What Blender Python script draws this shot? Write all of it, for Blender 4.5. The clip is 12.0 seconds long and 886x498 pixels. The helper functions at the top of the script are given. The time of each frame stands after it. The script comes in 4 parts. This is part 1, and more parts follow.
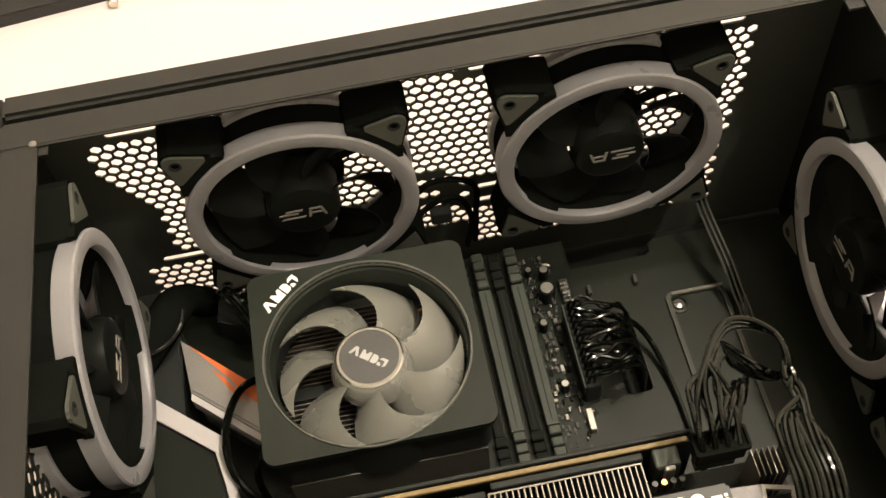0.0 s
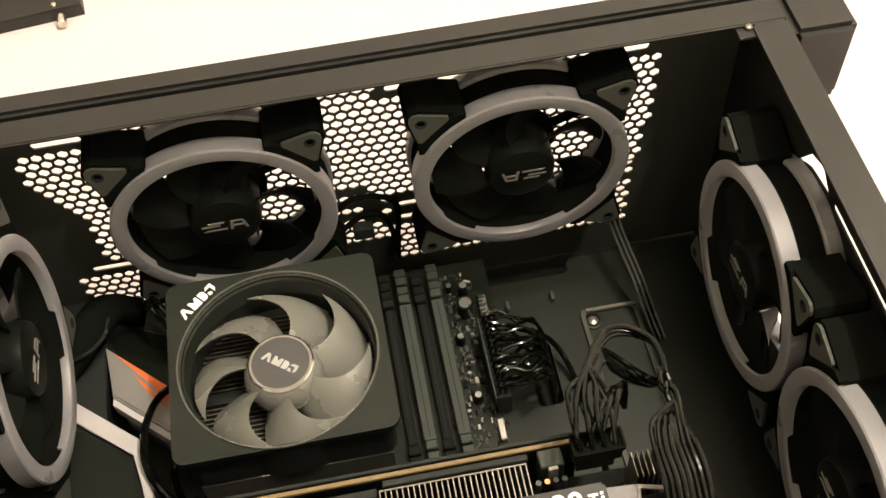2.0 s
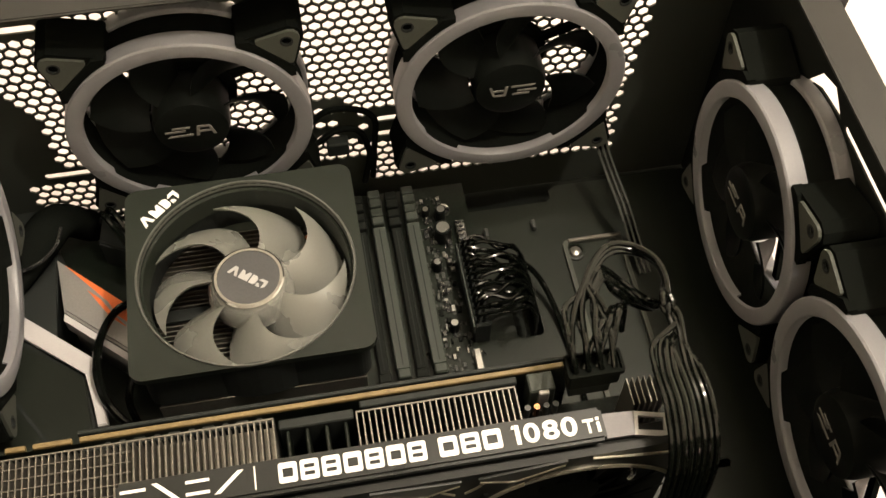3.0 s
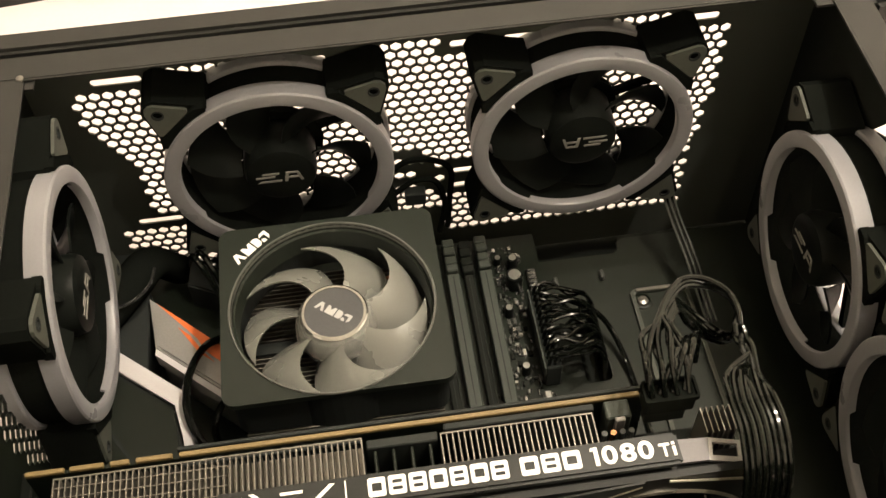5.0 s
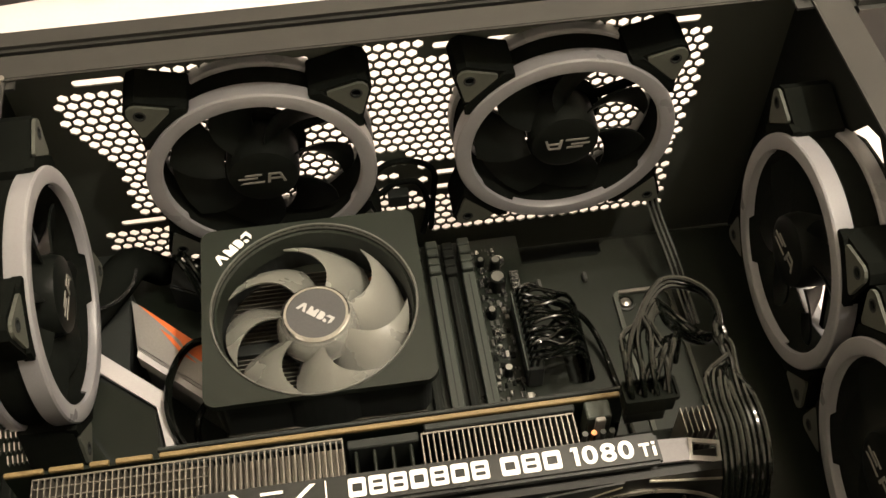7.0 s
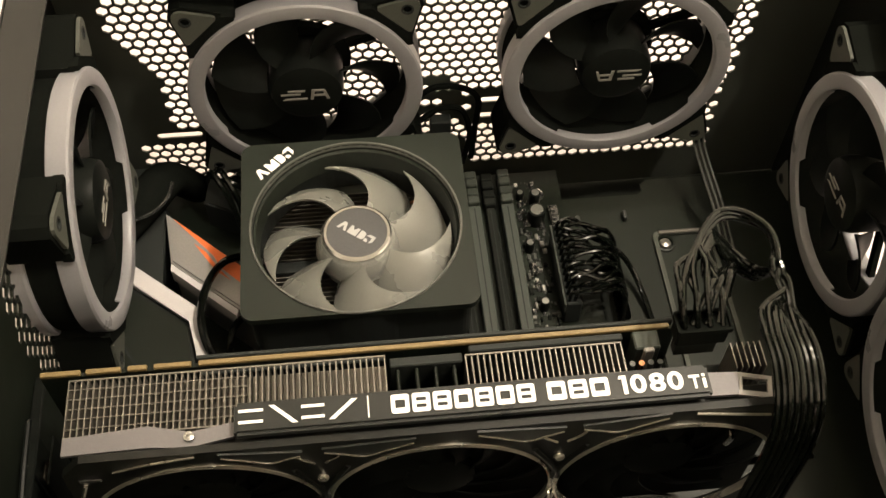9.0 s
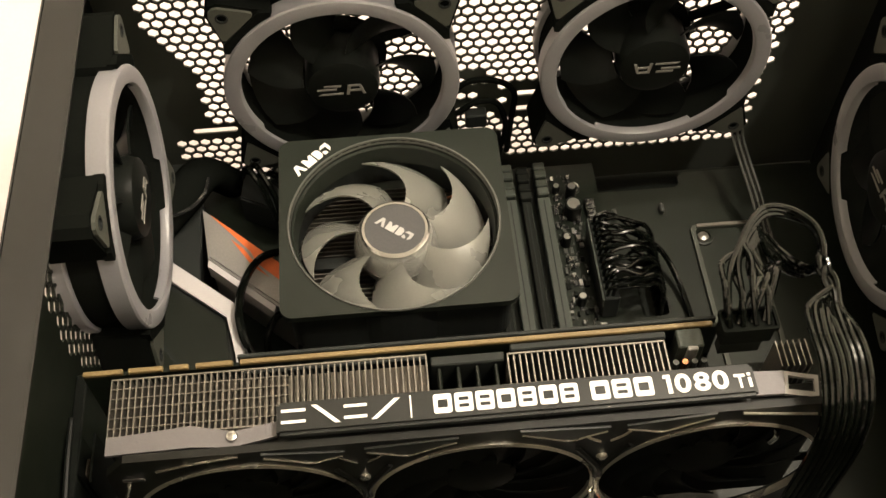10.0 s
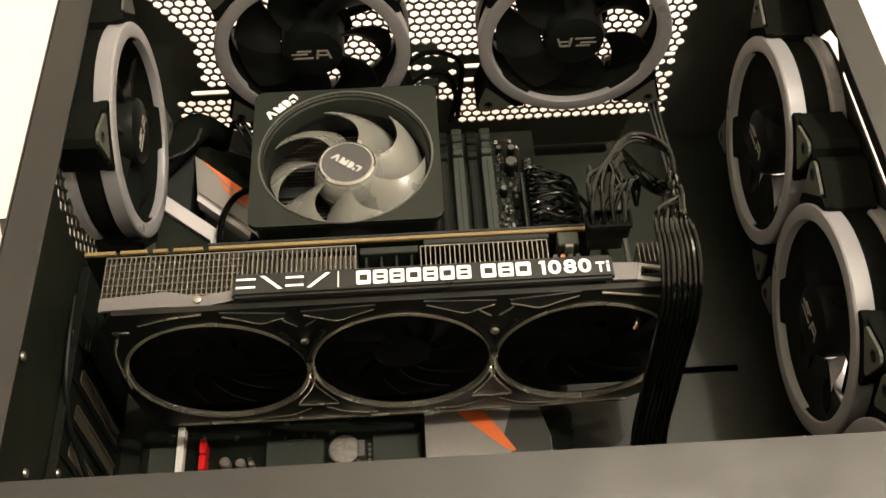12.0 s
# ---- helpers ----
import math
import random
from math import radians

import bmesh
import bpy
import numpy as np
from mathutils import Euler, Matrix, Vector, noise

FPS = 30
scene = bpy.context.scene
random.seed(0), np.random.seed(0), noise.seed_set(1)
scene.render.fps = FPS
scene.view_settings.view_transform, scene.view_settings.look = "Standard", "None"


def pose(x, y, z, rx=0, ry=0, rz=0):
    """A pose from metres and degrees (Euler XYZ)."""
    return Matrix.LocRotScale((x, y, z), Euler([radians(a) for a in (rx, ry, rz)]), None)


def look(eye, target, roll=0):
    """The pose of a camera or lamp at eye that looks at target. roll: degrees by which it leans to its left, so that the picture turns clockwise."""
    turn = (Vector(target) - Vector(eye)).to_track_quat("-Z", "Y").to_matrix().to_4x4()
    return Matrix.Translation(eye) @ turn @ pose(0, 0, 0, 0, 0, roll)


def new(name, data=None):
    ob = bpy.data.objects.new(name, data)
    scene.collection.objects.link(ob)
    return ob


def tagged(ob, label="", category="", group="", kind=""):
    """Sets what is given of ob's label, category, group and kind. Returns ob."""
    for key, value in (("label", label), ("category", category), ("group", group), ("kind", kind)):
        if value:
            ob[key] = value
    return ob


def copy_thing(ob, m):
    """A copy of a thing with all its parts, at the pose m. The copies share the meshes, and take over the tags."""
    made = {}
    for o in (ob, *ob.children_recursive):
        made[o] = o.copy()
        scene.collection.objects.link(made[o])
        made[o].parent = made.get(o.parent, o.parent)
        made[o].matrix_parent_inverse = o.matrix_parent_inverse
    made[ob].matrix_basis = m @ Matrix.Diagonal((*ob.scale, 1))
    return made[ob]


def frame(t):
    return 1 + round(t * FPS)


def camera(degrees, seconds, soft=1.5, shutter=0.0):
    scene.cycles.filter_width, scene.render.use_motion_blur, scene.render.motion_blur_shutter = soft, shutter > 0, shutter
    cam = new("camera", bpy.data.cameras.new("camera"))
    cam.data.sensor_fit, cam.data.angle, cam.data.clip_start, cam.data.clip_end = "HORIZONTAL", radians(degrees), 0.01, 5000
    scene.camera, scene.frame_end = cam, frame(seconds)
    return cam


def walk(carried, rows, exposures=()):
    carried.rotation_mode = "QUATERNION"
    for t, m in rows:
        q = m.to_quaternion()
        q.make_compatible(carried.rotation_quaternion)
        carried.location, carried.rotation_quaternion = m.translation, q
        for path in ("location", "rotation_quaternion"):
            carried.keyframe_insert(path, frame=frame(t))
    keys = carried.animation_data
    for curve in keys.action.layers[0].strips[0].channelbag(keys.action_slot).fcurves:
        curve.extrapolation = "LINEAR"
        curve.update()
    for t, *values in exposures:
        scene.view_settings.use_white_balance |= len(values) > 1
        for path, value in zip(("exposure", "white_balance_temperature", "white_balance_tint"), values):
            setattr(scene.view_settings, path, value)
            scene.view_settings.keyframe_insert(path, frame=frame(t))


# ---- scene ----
cam = camera(44.5, 12.0)
PATH = [
    (0, (0.1838, 0.1042, 0.5569), (0.1880, 0.1598, 0.4738), -7.3),
    (0.5, (0.1815, 0.0950, 0.5619), (0.1840, 0.1516, 0.4795), -7.4),
    (1, (0.1772, 0.0925, 0.5636), (0.1789, 0.1492, 0.4814), -7.6),
    (1.5, (0.1835, 0.0922, 0.5621), (0.1865, 0.1490, 0.4799), -6.3),
    (1.7, (0.215, 0.091, 0.566), (0.275, 1.232, -1.075), -7.4),
    (2, (0.2132, 0.0786, 0.5681), (0.2199, 0.1361, 0.4866), -4.5),
    (2.5, (0.2112, 0.0743, 0.5554), (0.2189, 0.1313, 0.4736), -2.6),
    (2.7, (0.214, 0.062, 0.521), (0.356, 1.249, -1.082), -2.7),
    (3, (0.1990, 0.0849, 0.5291), (0.2094, 0.1384, 0.4452), 1.1),
    (3.2, (0.1927, 0.0854, 0.5303), (0.2030, 0.1384, 0.4460), 1.4),
    (4.8, (0.1807, 0.0565, 0.5337), (0.1875, 0.1160, 0.4536), -1.4),
    (5, (0.1817, 0.0582, 0.5373), (0.1885, 0.1184, 0.4578), -1.9),
    (5.5, (0.1814, 0.0585, 0.5394), (0.1885, 0.1196, 0.4606), -1.8),
    (6, (0.1832, 0.0606, 0.5382), (0.1905, 0.1214, 0.4592), -1.7),
    (6.5, (0.1837, 0.0591, 0.5372), (0.1913, 0.1198, 0.4580), -1.4),
    (8.5, (0.1851, 0.0507, 0.5309), (0.1933, 0.1097, 0.4505), 0.6),
    (9, (0.1675, 0.0538, 0.5199), (0.1742, 0.1109, 0.4380), 1.2),
    (9.2, (0.160, 0.061, 0.522), (0.272, 1.170, -1.139), 0.5),
    (9.5, (0.1590, 0.0586, 0.5191), (0.1636, 0.1143, 0.4362), -0.4),
    (10, (0.1619, 0.0595, 0.5202), (0.1662, 0.1158, 0.4376), -0.9),
    (10.5, (0.1730, 0.0416, 0.5380), (0.1775, 0.0993, 0.4564), -0.7),
    (10.8, (0.183, 0.003, 0.569), (0.270, 1.211, -1.022), -0.6),
    (11, (0.1937, -0.0278, 0.5749), (0.1968, 0.0352, 0.4973), -1.6),
    (11.2, (0.194, -0.041, 0.583), (0.249, 1.189, -0.993), -1.4),
    (11.5, (0.1958, -0.0572, 0.5750), (0.1972, 0.0038, 0.4958), -2.1),
    (12, (0.2014, -0.0514, 0.5716), (0.2033, 0.0080, 0.4912), -1.6),
]
walk(cam, [(t, look(eye, target, roll)) for t, eye, target, roll in PATH], [(0, 0.0), (3.2, 0.0), (4.8, 0.08), (8.3, 0.11), (12, 0.12)])
from math import degrees

from mathutils import geometry

V = Vector
TABLE = -0.016        # the case lies on its side on a white table
PI = math.pi

# ---- world and light ----
world = bpy.data.worlds.new("room_air")
world.use_nodes = True
world.node_tree.nodes["Background"].inputs[0].default_value = (1.0, 0.86, 0.7, 1)
world.node_tree.nodes["Background"].inputs[1].default_value = 0.05
scene.world = world

LAMPS = ((0.70, 0.02), (0.70, 0.50))          # two round bulbs of one ceiling fixture
for lx, ly in LAMPS:
    lamp_data = bpy.data.lights.new("ceiling_bulb", "POINT")
    lamp_data.shadow_soft_size = 0.022
    lamp_data.energy, lamp_data.color = 47.0, (1.0, 0.885, 0.735)
    new("ceiling_bulb", lamp_data).matrix_world = pose(lx, ly, 1.60)


# ---- materials ----
def material(name, color, rough=0.5, metal=0.0, vary=0.15, grain=900.0, bump=0.15, coat=0.0, trans=0.0, stain=25.0, spec=0.5, ior=1.45, sss=0.0):
    """Principled surface with fine grain, larger stains and relief."""
    m = bpy.data.materials.new(name)
    m.use_nodes = True
    nt = m.node_tree
    b = nt.nodes["Principled BSDF"]
    tc = nt.nodes.new("ShaderNodeTexCoord")
    fine = nt.nodes.new("ShaderNodeTexNoise")
    fine.inputs["Scale"].default_value, fine.inputs["Detail"].default_value = grain, 3
    big = nt.nodes.new("ShaderNodeTexNoise")
    big.inputs["Scale"].default_value, big.inputs["Detail"].default_value = stain, 4
    for n in (fine, big):
        nt.links.new(tc.outputs["Object"], n.inputs["Vector"])
    mix = nt.nodes.new("ShaderNodeMath")
    mix.operation = "ADD"
    nt.links.new(fine.outputs[0], mix.inputs[0])
    nt.links.new(big.outputs[0], mix.inputs[1])
    ramp = nt.nodes.new("ShaderNodeMapRange")
    ramp.inputs["From Min"].default_value, ramp.inputs["From Max"].default_value = 0.6, 1.4
    ramp.inputs["To Min"].default_value, ramp.inputs["To Max"].default_value = 1 - vary, 1 + vary
    nt.links.new(mix.outputs[0], ramp.inputs["Value"])
    scale = nt.nodes.new("ShaderNodeVectorMath")
    scale.operation = "SCALE"
    scale.inputs[0].default_value = color
    nt.links.new(ramp.outputs[0], scale.inputs["Scale"])
    nt.links.new(scale.outputs[0], b.inputs["Base Color"])
    rr = nt.nodes.new("ShaderNodeMapRange")
    rr.inputs["From Min"].default_value, rr.inputs["From Max"].default_value = 0.3, 0.7
    rr.inputs["To Min"].default_value, rr.inputs["To Max"].default_value = max(0.02, rough - 0.08), min(1, rough + 0.08)
    nt.links.new(big.outputs[0], rr.inputs["Value"])
    nt.links.new(rr.outputs[0], b.inputs["Roughness"])
    b.inputs["Metallic"].default_value = metal
    b.inputs["Coat Weight"].default_value = coat
    b.inputs["Transmission Weight"].default_value = trans
    b.inputs["Specular IOR Level"].default_value = spec
    b.inputs["IOR"].default_value = ior
    if sss:
        b.inputs["Subsurface Weight"].default_value = sss
        b.inputs["Subsurface Radius"].default_value = (1, 1, 1)
        b.inputs["Subsurface Scale"].default_value = 0.0012
    if bump:
        bn = nt.nodes.new("ShaderNodeBump")
        bn.inputs["Strength"].default_value, bn.inputs["Distance"].default_value = bump, 0.0004
        nt.links.new(fine.outputs[0], bn.inputs["Height"])
        nt.links.new(bn.outputs[0], b.inputs["Normal"])
    return m


STEEL = material("black_powder_coat", (0.0106, 0.0106, 0.0097), 0.5, vary=0.14, grain=2600, bump=0.08, spec=0.55)
STEEL_IN = material("black_inner_steel", (0.039, 0.043, 0.035), 0.62, grain=2000, bump=0.06, spec=0.32)
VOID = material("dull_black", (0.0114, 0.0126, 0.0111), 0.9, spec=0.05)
TRAYM = material("grey_black_tray", (0.0064, 0.0084, 0.0056), 0.42, grain=2000, bump=0.06, spec=0.27)
PLASTIC = material("black_plastic", (0.0133, 0.0155, 0.0145), 0.55, bump=0.05, spec=0.22)
GLOSSY = material("glossy_black_plastic", (0.0042, 0.0046, 0.0036), 0.42, bump=0.02, spec=0.3)
PLATEM = material("satin_black_plate", (0.0119, 0.0130, 0.0121), 0.35, bump=0.03, spec=0.4)
PERFORATED = material("perforated_bracket", (0.095, 0.082, 0.062), 0.42, metal=0.4, vary=0.6, grain=700, bump=0.5)
CELL = material("coin_cell_steel", (0.40, 0.39, 0.36), 0.38, metal=0.85, vary=0.5, grain=350, bump=0.3)
MATTE = material("matte_black", (0.0142, 0.0162, 0.0153), 0.75, spec=0.2)
MILKY = material("milky_diffuser", (0.206, 0.204, 0.217), 0.34, vary=0.05, bump=0.0, sss=1.0)
RUBBER = material("grey_rubber", (0.055, 0.058, 0.049), 0.65, vary=0.1, spec=0.25)
ROTOR = material("black_rotor_plastic", (0.0059, 0.0068, 0.0059), 0.38, bump=0.0, spec=0.07)
CARDFAN = material("dull_black_fan", (0.0047, 0.0054, 0.0047), 0.6, bump=0.0, spec=0.02)
FANBLACK = material("black_fan_frame", (0.0057, 0.0064, 0.0055), 0.7, bump=0.04, spec=0.0)
BADGE = material("dim_silver_print", (0.24, 0.23, 0.21), 0.4, metal=0.3, vary=0.1, bump=0.0)
STRIPE = material("pale_grey_plastic", (0.42, 0.405, 0.41), 0.5, vary=0.05)
SHROUDM = material("cooler_black", (0.0094, 0.0122, 0.0090), 0.48, grain=2500, bump=0.1, spec=0.27)
BLADE = material("smoky_clear_plastic", (0.245, 0.247, 0.222), 0.27, vary=0.06, bump=0.0, trans=0.4, spec=0.7)
HUBGLASS = material("clear_hub_plastic", (0.62, 0.62, 0.58), 0.14, vary=0.05, bump=0.0, trans=0.75, spec=0.6)
CLEAR = material("smoky_ring", (0.080, 0.082, 0.074), 0.3, bump=0.0, trans=0.1)
DISC = material("grey_cap", (0.066, 0.067, 0.069), 0.42, metal=0.3, bump=0.03)
CHROME = material("polished_metal", (0.44, 0.44, 0.43), 0.13, metal=0.95, bump=0.0)
DARKCHROME = material("dark_chrome", (0.60, 0.565, 0.48), 0.26, metal=0.9, bump=0.0)
SCREWM = material("blackened_screw", (0.22, 0.21, 0.19), 0.32, metal=0.8, bump=0.0)
ALU = material("aluminium_fin", (0.178, 0.166, 0.146), 0.4, metal=0.75, vary=0.2, bump=0.1)
SILVER = material("silver_strap", (0.122, 0.116, 0.120), 0.45, metal=0.3, vary=0.08)
GOLD = material("bare_board_edge", (0.145, 0.102, 0.042), 0.5, vary=0.2)
PCB = material("black_circuit_board", (0.0048, 0.0072, 0.0046), 0.34, vary=0.4, grain=500, spec=0.28)
WHITE = material("white_print", (0.8, 0.79, 0.77), 0.5, vary=0.03, bump=0.0)
SILVERPRINT = material("silver_print", (0.36, 0.36, 0.355), 0.35, vary=0.03, bump=0.0)
ORANGE = material("orange_print", (0.62, 0.13, 0.03), 0.5, vary=0.1, bump=0.0)
RED = material("red_plastic", (0.6, 0.015, 0.015), 0.4, vary=0.05)
GREYMETAL = material("brushed_grey_metal", (0.31, 0.30, 0.29), 0.36, metal=0.5, vary=0.1)
SLOTGREY = material("grey_slot_plastic", (0.032, 0.038, 0.032), 0.5, vary=0.1, spec=0.35)
CABLE = material("black_cable", (0.0030, 0.0036, 0.0027), 0.10, vary=0.2, bump=0.0, spec=0.36)
RIBBON_SHEEN = material("ribbon_sheen_grey", (0.0323, 0.0340, 0.0305), 0.3, vary=0.15, bump=0.0, spec=0.5)
CAPM = material("capacitor_can", (0.36, 0.355, 0.33), 0.3, metal=0.9)
COPPER = material("copper", (0.55, 0.24, 0.12), 0.3, metal=1.0)
CERAMIC = material("grey_component", (0.0323, 0.0340, 0.0305), 0.45)
TABLEM = material("white_table_top", (0.665, 0.595, 0.61), 0.5, vary=0.04, grain=300, stain=6, bump=0.05)
PAINT = material("cream_wall_paint", (0.80, 0.77, 0.70), 0.8, vary=0.03, grain=200, stain=2)
FLOORM = material("dark_floor", (0.0333, 0.0300, 0.0284), 0.5, vary=0.3, grain=60, stain=4)
LAMPM = bpy.data.materials.new("lit_lamp_glass")
LAMPM.use_nodes = True
LAMPM.node_tree.nodes["Principled BSDF"].inputs["Emission Color"].default_value = (1, 0.86, 0.7, 1)
LAMPM.node_tree.nodes["Principled BSDF"].inputs["Emission Strength"].default_value = 4.0


# ---- mesh helpers ----
def part(name, bm, mat, parent=None, label="", smooth=False, m=None):
    me = bpy.data.meshes.new(name)
    bmesh.ops.recalc_face_normals(bm, faces=bm.faces)
    bm.to_mesh(me)
    bm.free()
    me.materials.append(mat)
    if smooth:
        me.shade_smooth()
        me.set_sharp_from_angle(angle=radians(35))
    ob = new(name, me)
    if parent is not None:
        ob.parent = parent
    if m is not None:
        ob.matrix_basis = m
    if label:
        ob["label"] = label
    return ob


def piece(name, like, parent, m):
    ob = new(name, like.data)
    ob.parent = parent
    ob.matrix_basis = m
    return ob


def thing(name, label, category, m=None, group="", kind=""):
    ob = new(name)
    ob.empty_display_size = 0.02
    if m is not None:
        ob.matrix_basis = m
    return tagged(ob, label, category, group, kind)


def box(lo, hi, bevel=0.0, bm=None, segs=1):
    bm = bm or bmesh.new()
    lo, hi = V(lo), V(hi)
    r = bmesh.ops.create_cube(bm, size=1, matrix=Matrix.LocRotScale((lo + hi) / 2, None, hi - lo))
    if bevel:
        vs = set(r["verts"])
        es = [e for e in bm.edges if e.verts[0] in vs and e.verts[1] in vs]
        bmesh.ops.bevel(bm, geom=es, offset=bevel, segments=segs, affect="EDGES")
    return bm


def lathe(profile, segs=48, bm=None, m=None, start=0.0, sweep=2 * PI, closed=True):
    """Turn a closed (r, z) profile round the z axis."""
    bm = bm or bmesh.new()
    m = m or Matrix()
    full = abs(sweep - 2 * PI) < 1e-6
    n = segs if full else segs + 1
    rings = []
    for i in range(n):
        a = start + sweep * i / segs
        rings.append([bm.verts.new(m @ V((r * math.cos(a), r * math.sin(a), z))) for r, z in profile])
    k = len(profile)
    for i in range(segs):
        p, q = rings[i], rings[(i + 1) % n]
        for j in range(k if closed else k - 1):
            bm.faces.new((p[j], q[j], q[(j + 1) % k], p[(j + 1) % k]))
    if not full and closed:
        bm.faces.new(rings[0])
        bm.faces.new(rings[-1][::-1])
    return bm


def disc(r, z0, z1, segs=32, bm=None, m=None, bevel=0.0):
    bm = bm or bmesh.new()
    m = m or Matrix()
    b = bevel
    prof = [(r, z0), (r, z1 - b), (r - b, z1)] if b else [(r, z0), (r, z1)]
    rings = [[bm.verts.new(m @ V((q * math.cos(2 * PI * i / segs), q * math.sin(2 * PI * i / segs), z))) for i in range(segs)] for q, z in prof]
    for p, q in zip(rings, rings[1:]):
        for i in range(segs):
            bm.faces.new((p[i], p[(i + 1) % segs], q[(i + 1) % segs], q[i]))
    bm.faces.new(rings[0][::-1])
    bm.faces.new(rings[-1])
    return bm


def plate(outer, holes, z0, z1, m=None, bm=None):
    """A flat sheet with any outline and holes cut through it, from z0 to z1."""
    bm = bm or bmesh.new()
    m = m or Matrix()
    pts, loops = [], []
    for loop in (outer, *holes):
        loops.append(list(range(len(pts), len(pts) + len(loop))))
        pts += [V(p) for p in loop]
    edges = [(a, b) for l in loops for a, b in zip(l, l[1:] + l[:1])]
    if holes:
        vs, es, fs, *_ = geometry.delaunay_2d_cdt(pts, [], loops, 2, 1e-7)
    else:
        vs, es, fs = pts, edges, [loops[0]]
    lo = [bm.verts.new(m @ V((p[0], p[1], z0))) for p in vs]
    hi = [bm.verts.new(m @ V((p[0], p[1], z1))) for p in vs]
    count = {}
    for f in fs:
        bm.faces.new([hi[i] for i in f])
        bm.faces.new([lo[i] for i in reversed(f)])
        for a, b in zip(f, list(f[1:]) + [f[0]]):
            key = (min(a, b), max(a, b))
            count[key] = None if key in count else (a, b)
    for e in count.values():
        if e:
            bm.faces.new((lo[e[0]], lo[e[1]], hi[e[1]], hi[e[0]]))
    return bm


def circle(cx, cy, r, n=24, a0=0.0):
    return [(cx + r * math.cos(a0 + 2 * PI * i / n), cy + r * math.sin(a0 + 2 * PI * i / n)) for i in range(n)]


def rrect(x0, y0, x1, y1, r, n=5):
    out = []
    for cx, cy, a in ((x1 - r, y1 - r, 0), (x0 + r, y1 - r, 90), (x0 + r, y0 + r, 180), (x1 - r, y0 + r, 270)):
        out += [(cx + r * math.cos(radians(a + 90 * i / n)), cy + r * math.sin(radians(a + 90 * i / n))) for i in range(n + 1)]
    return out


def smooth_path(pts, n=10):
    """Catmull-Rom through the points."""
    pts = [V(p) for p in pts]
    p = [2 * pts[0] - pts[1], *pts, 2 * pts[-1] - pts[-2]]
    out = []
    for i in range(1, len(p) - 2):
        for k in range(n):
            t = k / n
            a, b, c, d = p[i - 1], p[i], p[i + 1], p[i + 2]
            out.append(0.5 * (2 * b + (c - a) * t + (2 * a - 5 * b + 4 * c - d) * t * t + (3 * b - a - 3 * c + d) * t ** 3))
    return out + [pts[-1]]


def tube(pts, r, segs=8, bm=None, n=10, flat=1.0, up=(0, 0, 1)):
    bm = bm or bmesh.new()
    path = smooth_path(pts, n)
    side = None
    rings = []
    for i, p in enumerate(path):
        d = (path[min(i + 1, len(path) - 1)] - path[max(i - 1, 0)]).normalized()
        ref = side if side is not None else (V(up).cross(d) if V(up).cross(d).length > 1e-3 else V((1, 0, 0)))
        side = (ref - d * ref.dot(d)).normalized()
        top = d.cross(side)
        rings.append([bm.verts.new(p + r * (math.cos(2 * PI * k / segs) * side * flat + math.sin(2 * PI * k / segs) * top)) for k in range(segs)])
    for a, b in zip(rings, rings[1:]):
        for k in range(segs):
            bm.faces.new((a[k], a[(k + 1) % segs], b[(k + 1) % segs], b[k]))
    bm.faces.new(rings[0][::-1])
    bm.faces.new(rings[-1])
    return bm


def words(text, height, m, depth=0.0003, width=None):
    """Raised lettering as a mesh."""
    cu = bpy.data.curves.new("lettering", "FONT")
    cu.body, cu.size, cu.extrude, cu.offset = text, 1.0, 0.02, 0.025
    ob = new("lettering", cu)
    bpy.context.view_layer.update()
    me = bpy.data.meshes.new_from_object(ob.evaluated_get(bpy.context.evaluated_depsgraph_get()))
    bpy.data.objects.remove(ob)
    bm = bmesh.new()
    bm.from_mesh(me)
    xs, ys = [v.co.x for v in bm.verts], [v.co.y for v in bm.verts]
    sy = height / (max(ys) - min(ys))
    sx = width / (max(xs) - min(xs)) if width else sy
    x0, y0 = min(xs), min(ys)
    for v in bm.verts:
        v.co = m @ V(((v.co.x - x0) * sx, (v.co.y - y0) * sy, v.co.z / 0.02 * depth))
    return bm


def shapes(polys, z0, z1, m=None):
    bm = bmesh.new()
    for p in polys:
        plate(p, [], z0, z1, m, bm)
    return bm


# ---- room ----
# Walls and ceiling are unseen, kept near and pale to bounce light inside.
WX0, WX1, WY0, WY1 = -1.15, 1.75, -1.25, 1.75
tagged(part("floor", box((WX0, WY0, -0.86), (WX1, WY1, -0.76)), FLOORM), "dark brown floor of the room", "floor", kind="structure")
tagged(part("ceiling", box((WX0, WY0, 1.75), (WX1, WY1, 1.85)), PAINT), "unseen cream ceiling that bounces light", "ceiling", kind="structure")
for nm, lo, hi in (("bounce_wall_north", (WX0, WY1, -0.86), (WX1, WY1 + 0.1, 1.85)), ("bounce_wall_south", (WX0, WY0 - 0.1, -0.86), (WX1, WY0, 1.85)),
                   ("bounce_wall_west", (WX0 - 0.1, WY0 - 0.1, -0.86), (WX0, WY1 + 0.1, 1.85)), ("bounce_wall_east", (WX1, WY0 - 0.1, -0.86), (WX1 + 0.1, WY1 + 0.1, 1.85))):
    tagged(part(nm, box(lo, hi), PAINT), "unseen cream wall set close to bounce light", "wall", kind="structure")

